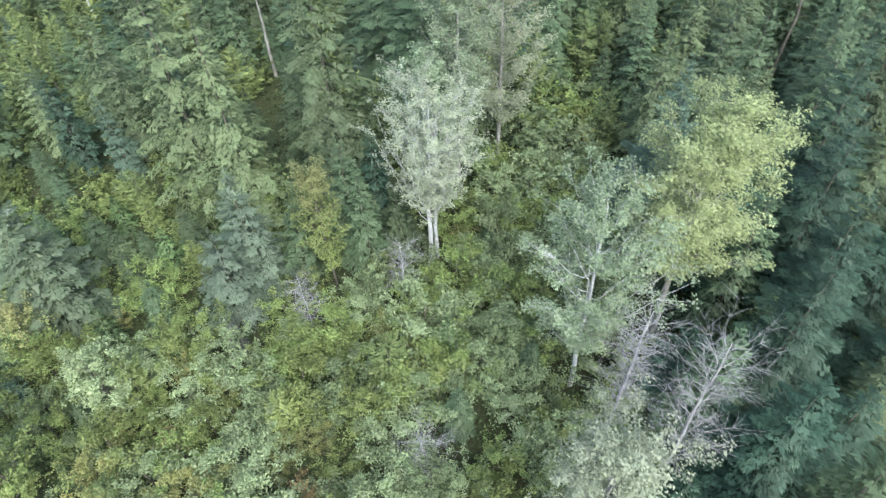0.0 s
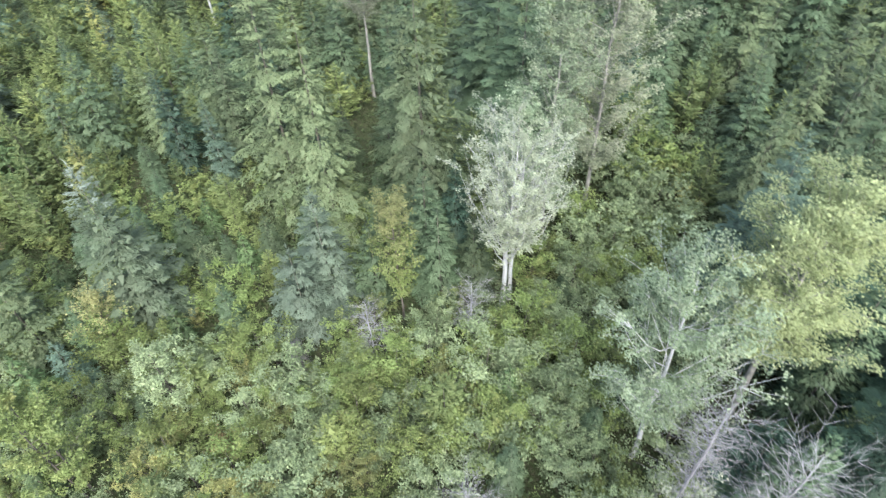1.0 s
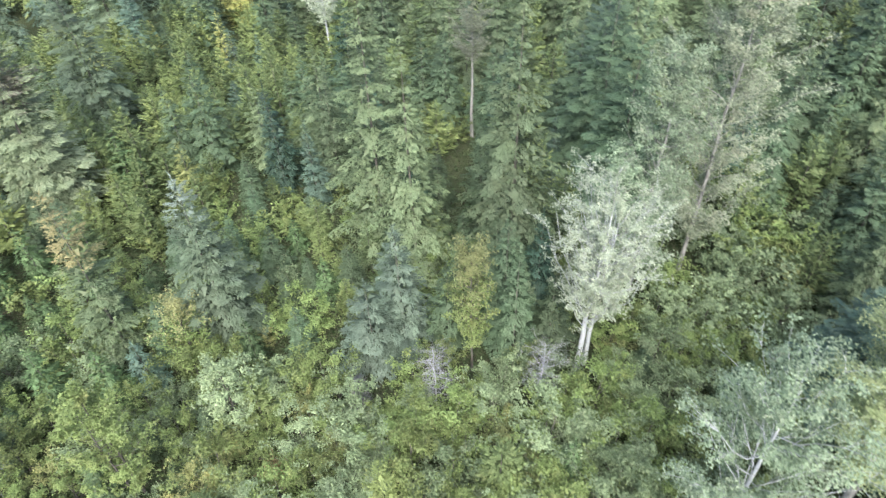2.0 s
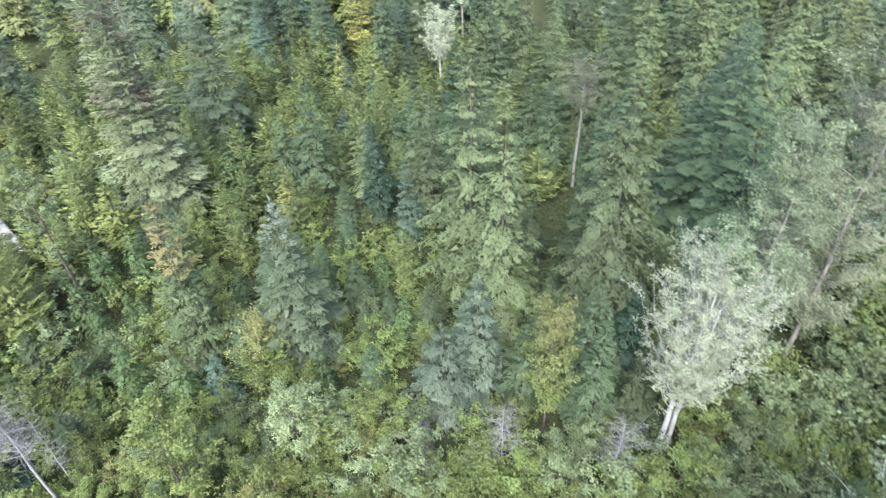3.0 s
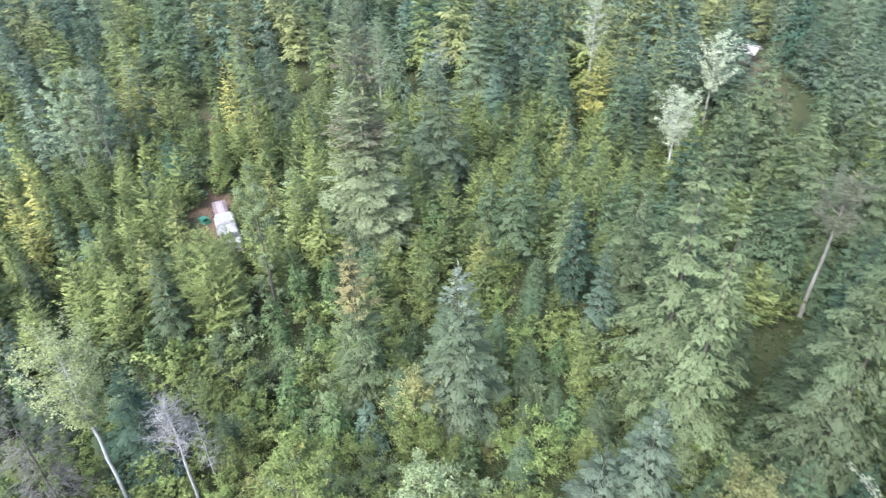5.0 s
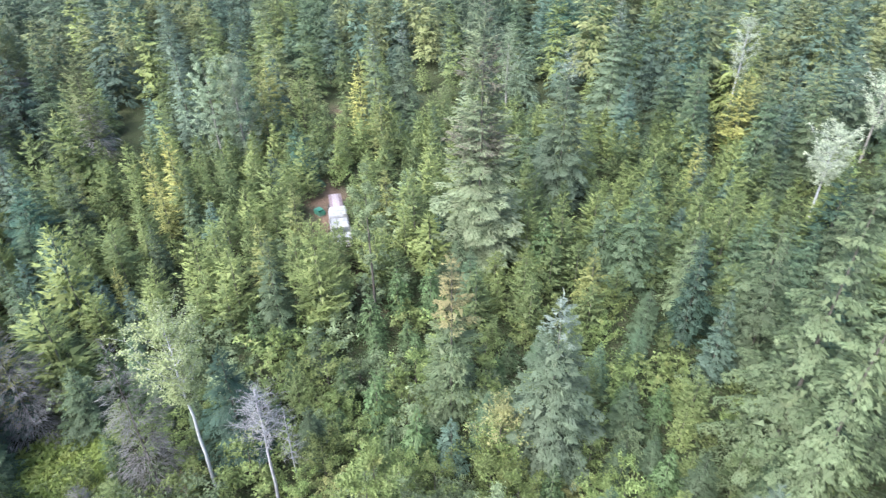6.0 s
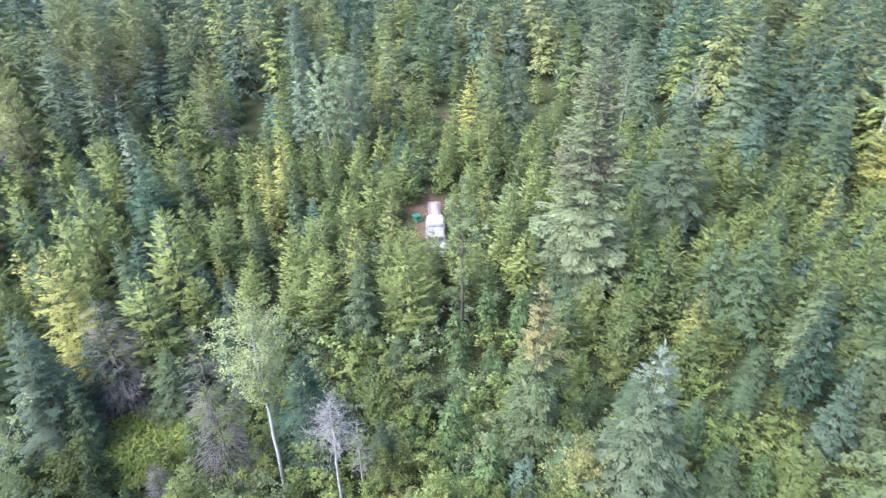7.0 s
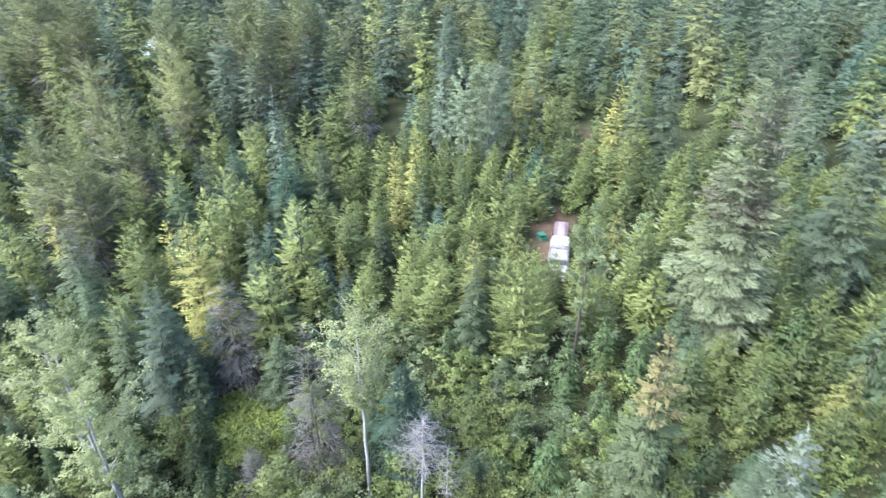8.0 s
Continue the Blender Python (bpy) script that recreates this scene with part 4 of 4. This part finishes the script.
def plastic_crate(x, y, turn):
    ob = thing("plastic_crate", x, y, ground_z(x, y) + 0.01, "dark green plastic crate on bare earth", "crate", turn=turn)
    solid("base", box(-0.55, 0.55, -0.35, 0.35, 0.0, 0.06, 0.01), PAINTS["green"], ob)
    for side in (-1, 1):
        solid("side_panel", box(-0.55, 0.55, side * 0.34 - 0.02, side * 0.34 + 0.02, 0.05, 0.5, 0.01), PAINTS["green"], ob)
        solid("end_panel", box(side * 0.53 - 0.02, side * 0.53 + 0.02, -0.32, 0.32, 0.05, 0.5, 0.01), PAINTS["green"], ob)
    solid("lid", box(-0.58, 0.2, -0.38, 0.38, 0.5, 0.55, 0.015), PAINTS["green"], ob)


def far_house(x, y, turn, long, deep, eaves, ridge, roof, text):
    ob = thing("house", x, y, ground_z(x, y), text, "house", turn=turn)
    for side in (-1, 1):
        solid("wall", box(-long / 2, long / 2, side * deep / 2 - 0.1, side * deep / 2 + 0.1, -0.3, eaves, 0.01), PAINTS["siding"], ob)
        bm = bmesh.new()
        x0, t = side * (long / 2 - 0.1), 0.1
        pts = ((-deep / 2 + 0.1, -0.3), (deep / 2 - 0.1, -0.3), (deep / 2 - 0.1, eaves), (0, ridge - 0.1), (-deep / 2 + 0.1, eaves))
        bm.faces.new([bm.verts.new((x0, a, c)) for a, c in pts])
        bmesh.ops.solidify(bm, geom=bm.faces[:], thickness=0.2)
        solid("gable_wall", bm, PAINTS["siding"], ob)
        bm = bmesh.new()
        o = 0.6
        slope = (ridge - eaves) / (deep / 2)
        bm.faces.new([bm.verts.new(c) for c in ((-long / 2 - o, 0, ridge), (long / 2 + o, 0, ridge), (long / 2 + o, side * (deep / 2 + o), eaves - slope * o), (-long / 2 - o, side * (deep / 2 + o), eaves - slope * o))])
        bmesh.ops.solidify(bm, geom=bm.faces[:], thickness=0.12)
        solid("roof_slope", bm, roof, ob)
        for k in (-1, 1):
            window = solid("window", box(k * long / 4 - 0.6, k * long / 4 + 0.6, side * (deep / 2 + 0.1) - 0.03, side * (deep / 2 + 0.1) + 0.03, 0.9, 2.0, 0.01), PAINTS["glass"], ob)
            solid("sill", box(k * long / 4 - 0.7, k * long / 4 + 0.7, side * (deep / 2 + 0.16) - 0.05, side * (deep / 2 + 0.16) + 0.05, 0.8, 0.88, 0.01), PAINTS["white"], window)
    return ob


pickup_truck(-57.0, 20.1, radians(-12))
utility_trailer(-62.4, 21.2, radians(-12))
plastic_crate(-62.1, 19.3, 0.3)
far_house(-8.0, 122.0, radians(-12), 7.0, 6.5, 2.4, 4.0, PAINTS["roof"], "small house with a white metal roof in a clearing")
far_house(-127.5, -44.6, radians(30), 7.0, 5.0, 2.4, 3.8, PAINTS["blueroof"], "cabin with a blue-grey metal roof among pines")
far_house(-60.5, 114.5, radians(10), 4.0, 3.0, 2.0, 2.8, PAINTS["roof"], "small white-roofed shed in a clearing")


# ---- the forest between ----
def free(x, y, r):
    return on_track(x, y) > 0.35 and not clearing(x, y) and all((x - a) ** 2 + (y - b) ** 2 > (c + r) ** 2 for a, b, c in PLACED)


def clearing(x, y):
    return ((x + 38.0) / 3.0) ** 2 + ((y + 4.2) / 3.2) ** 2 < 1 or ((x + 7.5) / 6) ** 2 + ((y - 116) / 11) ** 2 < 1 or abs((x + 54) * 0.82 - (y - 110) * -0.57) < 4.5 and 88 < y < 124 \
        or math.hypot(x + 128, y + 44.6) < 7


def seen_sector(x, y):
    a = math.degrees(math.atan2(x + 4, y - 6))
    return -137 < a < 83


def pick(rng, choices):
    total, roll = sum(c[0] for c in choices), rng.random()
    for c in choices:
        roll -= c[0] / total
        if roll <= 0:
            return c[1:]
    return choices[-1][1:]


def zone(x, y):
    """What grows here: spacing and a list of (share, kind, lowest, highest)."""
    d = math.hypot(x + 4, y - 6)
    if d > 86 or x < -80:
        return None
    if x > 11.5 + max(0.0, 0.12 * (y - 30)):
        return 3.5, [(6, "spruce", 10, 16), (3, "hemlock", 11, 15), (1, "pine", 6, 9)]
    if x > -37 and (y < 27 or (x > -5 and y < 48 and x < 11)):
        warm = math.exp(-((x + 15) ** 2 + (y - 18) ** 2) / 60)
        if x < -20:
            return 1.6, [(4, "shrub", 2.0, 4.0), (2.5, "greyshrub", 2.0, 4.0), (5, "cedar", 2.8, 6), (1.2, "spruce", 3, 5.5), (0.6, "pine", 3, 5), (0.4, "yellowshrub", 1.5, 3)]
        return 1.45, [(6 if x < -5 else 4, "shrub", 2.0, 4.2), (4.5 if x < -5 else 7, "greyshrub", 2.0, 4.4), (1.1 + 2.5 * warm, "yellowshrub", 1.4, 3.0), (0.2 + 1.6 * warm, "redshrub", 1.0, 1.9),
                      (0.5, "spruce", 3, 5.5), (0.5, "cedar", 3, 5), (0.5, "pine", 3, 5.5)]
    if x > -46 and -2 < y < 26:
        return 2.1, [(4, "cedar", 3, 5.5), (3, "shrub", 2.5, 4), (2, "greyshrub", 2.5, 4), (2, "pine", 3.5, 6), (1.5, "spruce", 3, 6)]
    if x < -30 and y < -2:
        return 2.9, [(3, "pine", 7, 11), (3, "spruce", 6, 11), (1, "greyshrub", 2.5, 4), (0.6, "larch", 6, 9), (0.8, "bluespruce", 5, 8)]
    if x <= -37 and y < 64:
        return 2.5, [(11, "pine", 3.8, 7.4), (0.5, "larch", 4.5, 7.0), (0.9, "spruce", 5, 8), (0.5, "bluespruce", 4, 6), (0.8, "shrub", 2, 3.5), (0.6, "greyshrub", 2, 3.5)]
    if x < -11 and y < 40:
        return 1.8, [(3, "pine", 2.5, 5.5), (2.5, "spruce", 3, 6), (1.2, "shrub", 2, 3.5), (1, "greyshrub", 2, 3.5), (1, "cedar", 2.5, 4.5)]
    if y < 62:
        return 3.1, [(3, "spruce", 6, 11), (1.3, "darkspruce", 6, 11), (1.5, "hemlock", 8, 13), (3, "pine", 5, 8), (1, "bluespruce", 5, 8), (1, "shrub", 2, 4)]
    return 4.0, [(2, "spruce", 8, 15), (0.8, "darkspruce", 8, 15), (5, "hemlock", 10, 17), (2, "pine", 5, 9), (1, "bluespruce", 6, 10), (1, "shrub", 2, 4)]


def fill_near():
    rng = random.Random(11)
    tries = []
    y = -62.0
    while y < 105:
        x = -92.0
        while x < 46:
            tries.append((x + rng.uniform(-0.9, 0.9), y + rng.uniform(-0.9, 0.9)))
            x += 1.1
        y += 1.1
    rng.shuffle(tries)
    cells, far_shrubs, young = {}, {}, []
    for x, y in tries:
        if not seen_sector(x, y) or math.hypot(x + 4, y - 6) < 2:
            continue
        here = zone(x, y)
        if here is None or not free(x, y, 0.3):
            continue
        gap = here[0] * (0.82 + 0.18 * rng.random())
        cx, cy = int(x // 4), int(y // 4)
        if any((x - a) ** 2 + (y - b) ** 2 < gap * gap for i in (-1, 0, 1) for j in (-1, 0, 1) for a, b in cells.get((cx + i, cy + j), ())):
            continue
        cells.setdefault((cx, cy), []).append((x, y))
        d = math.hypot(x + 4, y - 6)
        kind, low, high = pick(rng, here[1])
        h = rng.uniform(low, high)
        if kind in SHRUB_TEXT and d > 37:
            far_shrubs.setdefault(kind, []).append((x, y, h * 1.0, rng.uniform(1.0, 1.4), rng.uniform(0, 6.28)))
        elif kind == "pine" and d > 57:
            young.append((x, y, h / 6.5, (h / 6.5) ** 0.7 * rng.uniform(0.85, 1.25), rng.uniform(0, 6.28), rng.randrange(4)))
        elif kind in SHRUB_TEXT:
            shrub_at(kind, x, y, h, rng.uniform(1.0, 1.4), rng.randrange(4), "undergrowth shrubs", d > 28)
        else:
            conifer_at(kind, x, y, h, rng.uniform(0.75, 1.1) * (1.15 if kind == "pine" else 1.0), rng.randrange(3), "", thin=d > 46, group="forest " + kind.replace("orangefir", "fir").replace("bluespruce", "blue spruce").replace("darkspruce", "dark spruce") + "s")
    settings = dict(CONIFERS["pine"][5], spray=0.36)
    shapes = [conifer_sprays(6.5, 1.6, 300 + k, **settings) for k in range(4)]
    joined("young_pine_stand", [(shapes[k], x, y, tall, wide, t) for x, y, tall, wide, t, k in young], M["pine"], "dense stand of young yellow-green pines", "forest")
    for kind, spots in far_shrubs.items():
        stemline = [(0, 0, 0, 0.05), (0, 0, 2.8, 0.01)]
        shape = bud_leaves(crown_limbs(stemline, 0.3, 3.0, 1.25, 12, len(kind), 0.5, 1.4, twigs=3)[1], 900, 0.19, 0.3, len(kind))
        joined(kind + "_thicket", [(shape, x, y, h / 3.0, h / 3.0 * w, t) for x, y, h, w, t in spots], M[kind], SHRUB_TEXT[kind].replace("shrub", "shrubs").replace("bush ", "bushes "), "shrubs")


def joined(name, plants, mat, label, category):
    """Many far plants as one mesh: each a shape, its place, its scales and its turn."""
    tris, each, tones, faces = [], [], [], []
    rng = random.Random(len(plants))
    for (shape, tone), x, y, tall, wide, turn in plants:
        c, s = math.cos(turn) * wide, math.sin(turn) * wide
        out = np.empty_like(shape)
        out[:, :, 0] = shape[:, :, 0] * c - shape[:, :, 1] * s + x
        out[:, :, 1] = shape[:, :, 0] * s + shape[:, :, 1] * c + y
        out[:, :, 2] = shape[:, :, 2] * tall + ground_z(x, y)
        out, facing = crown_normals(out, x, y)
        tris.append(out)
        faces.append(facing)
        tones.append(tone)
        each.append(np.full(len(out), rng.random()))
    tagged(new(name, leaf_mesh(name, np.concatenate(tris), mat, np.concatenate(each), np.concatenate(tones), np.concatenate(faces))), label, category, kind="stuff")


def far_woods(near, far, spacing, kinds, seed, tiers, per, spray, cover):
    """Distant trees too many to count: one mesh for each kind, mixed in loose stands."""
    rng = random.Random(seed)
    shapes = {}
    for i, (name, mat, label, r, profile, bare) in enumerate(kinds):
        shapes[name] = [conifer_sprays(10, r, seed * 5 + i * 7 + k, tiers=tiers, per=per, spray=spray, cover=cover, flat=0.8 if bare < 0.15 else 0.5, jag=0.35, profile=profile, bare=bare, inner=0.4) for k in range(4)]
    stands = {kind[0]: [] for kind in kinds}
    y = -190.0
    while y < 250:
        x = -250.0
        while x < 150:
            a, b = x + rng.uniform(-0.42, 0.42) * spacing, y + rng.uniform(-0.42, 0.42) * spacing
            x += spacing
            d = math.hypot(a + 4, b - 6)
            roll = [rng.random() for _ in kinds]
            size, girth, turn, shape = rng.random(), rng.uniform(0.85, 1.25), rng.uniform(0, 6.28), rng.randrange(4)
            if not seen_sector(a, b) or not (near < d < far) or zone(a, b) is not None or on_track(a, b) < 0.5 or not free(a, b, 0.2):
                continue
            young = a > -108 and -16 < b < 56
            # pale firs favoured and dark spruces thinned out, to imitate haze by colour
            liking = [q * (0.55 + noise.noise((a * 0.035, b * 0.035, 7.0 * i))) * (2.2 if young and kinds[i][1] == "pine" else 0.6 if kinds[i][1] == "darkspruce" else 1.4 if kinds[i][1] == "palefir" else 1.0) for i, q in enumerate(roll)]
            kind = kinds[liking.index(max(liking))]
            tall = 7 + 11 * size ** 1.4 if b > 66 or a < -105 or b < -14 else 5 + 7 * size ** 1.5
            stands[kind[0]].append((shapes[kind[0]][shape], a, b, tall / 10, (tall / 10) ** 0.8 * girth, turn))
        y += spacing
    for name, mat, label, *_ in kinds:
        joined(name, stands[name], M[mat], label, "forest")


def undergrowth():
    """Low leafy ground cover under the trees and shrubs."""
    rng = np.random.default_rng(3)
    n = 110000
    ang = np.radians(rng.uniform(-137, 83, n))
    d = np.sqrt(rng.uniform(0.006, 1, n)) * 88
    x, y = -4 + d * np.sin(ang), 6 + d * np.cos(ang)
    keep = np.array([on_track(a, b) > 0.1 for a, b in zip(x, y)])
    x, y = x[keep], y[keep]
    z = np.array([ground_z(a, b) for a, b in zip(x, y)]) + rng.uniform(0.02, 0.75, len(x)) ** 1.6
    v = rng.normal(0, 1, (len(x), 3))
    ls = rng.uniform(0.15, 0.42, len(x))
    q = sprays(np.stack([x, y, z], 1), v, ls, ls * 0.7, rng, 0.5)
    tagged(new("undergrowth", leaf_mesh("undergrowth", q, M["ground_leaf"], crown=False)), "low green and brown leafy ground cover", "undergrowth", kind="stuff")


def ferns():
    rng = np.random.default_rng(8)
    n = 7000
    a, d = rng.uniform(0, 6.283, n), np.sqrt(rng.uniform(0, 1, n)) * 3.6
    x, y = -38.0 + d * np.cos(a), -4.2 + d * np.sin(a)
    z = np.array([ground_z(p, q) for p, q in zip(x, y)]) + rng.uniform(0.1, 0.7, n)
    v = rng.normal(0, 1, (n, 3)) * (1, 1, 0.5)
    ls = rng.uniform(0.2, 0.45, n)
    tagged(new("ferns", leaf_mesh("ferns", sprays(np.stack([x, y, z], 1), v, ls, ls * 0.45, rng, 0.6), M["fern"], crown=False)), "bright green fern patch in a small clearing", "ferns", kind="stuff")


fill_near()
undergrowth()
ferns()
# blue-green and pale kinds also put distance haze into the woods' colours
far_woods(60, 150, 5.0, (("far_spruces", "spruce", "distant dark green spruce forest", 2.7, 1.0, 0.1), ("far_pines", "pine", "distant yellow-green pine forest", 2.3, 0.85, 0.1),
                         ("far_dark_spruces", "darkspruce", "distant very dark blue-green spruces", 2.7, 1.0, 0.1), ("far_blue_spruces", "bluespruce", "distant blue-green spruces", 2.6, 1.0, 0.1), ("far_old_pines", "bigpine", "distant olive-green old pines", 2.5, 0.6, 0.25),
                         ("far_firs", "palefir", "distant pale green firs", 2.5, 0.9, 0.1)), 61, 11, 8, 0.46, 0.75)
# only bluish and pale kinds this far out: haze painted through needle colour
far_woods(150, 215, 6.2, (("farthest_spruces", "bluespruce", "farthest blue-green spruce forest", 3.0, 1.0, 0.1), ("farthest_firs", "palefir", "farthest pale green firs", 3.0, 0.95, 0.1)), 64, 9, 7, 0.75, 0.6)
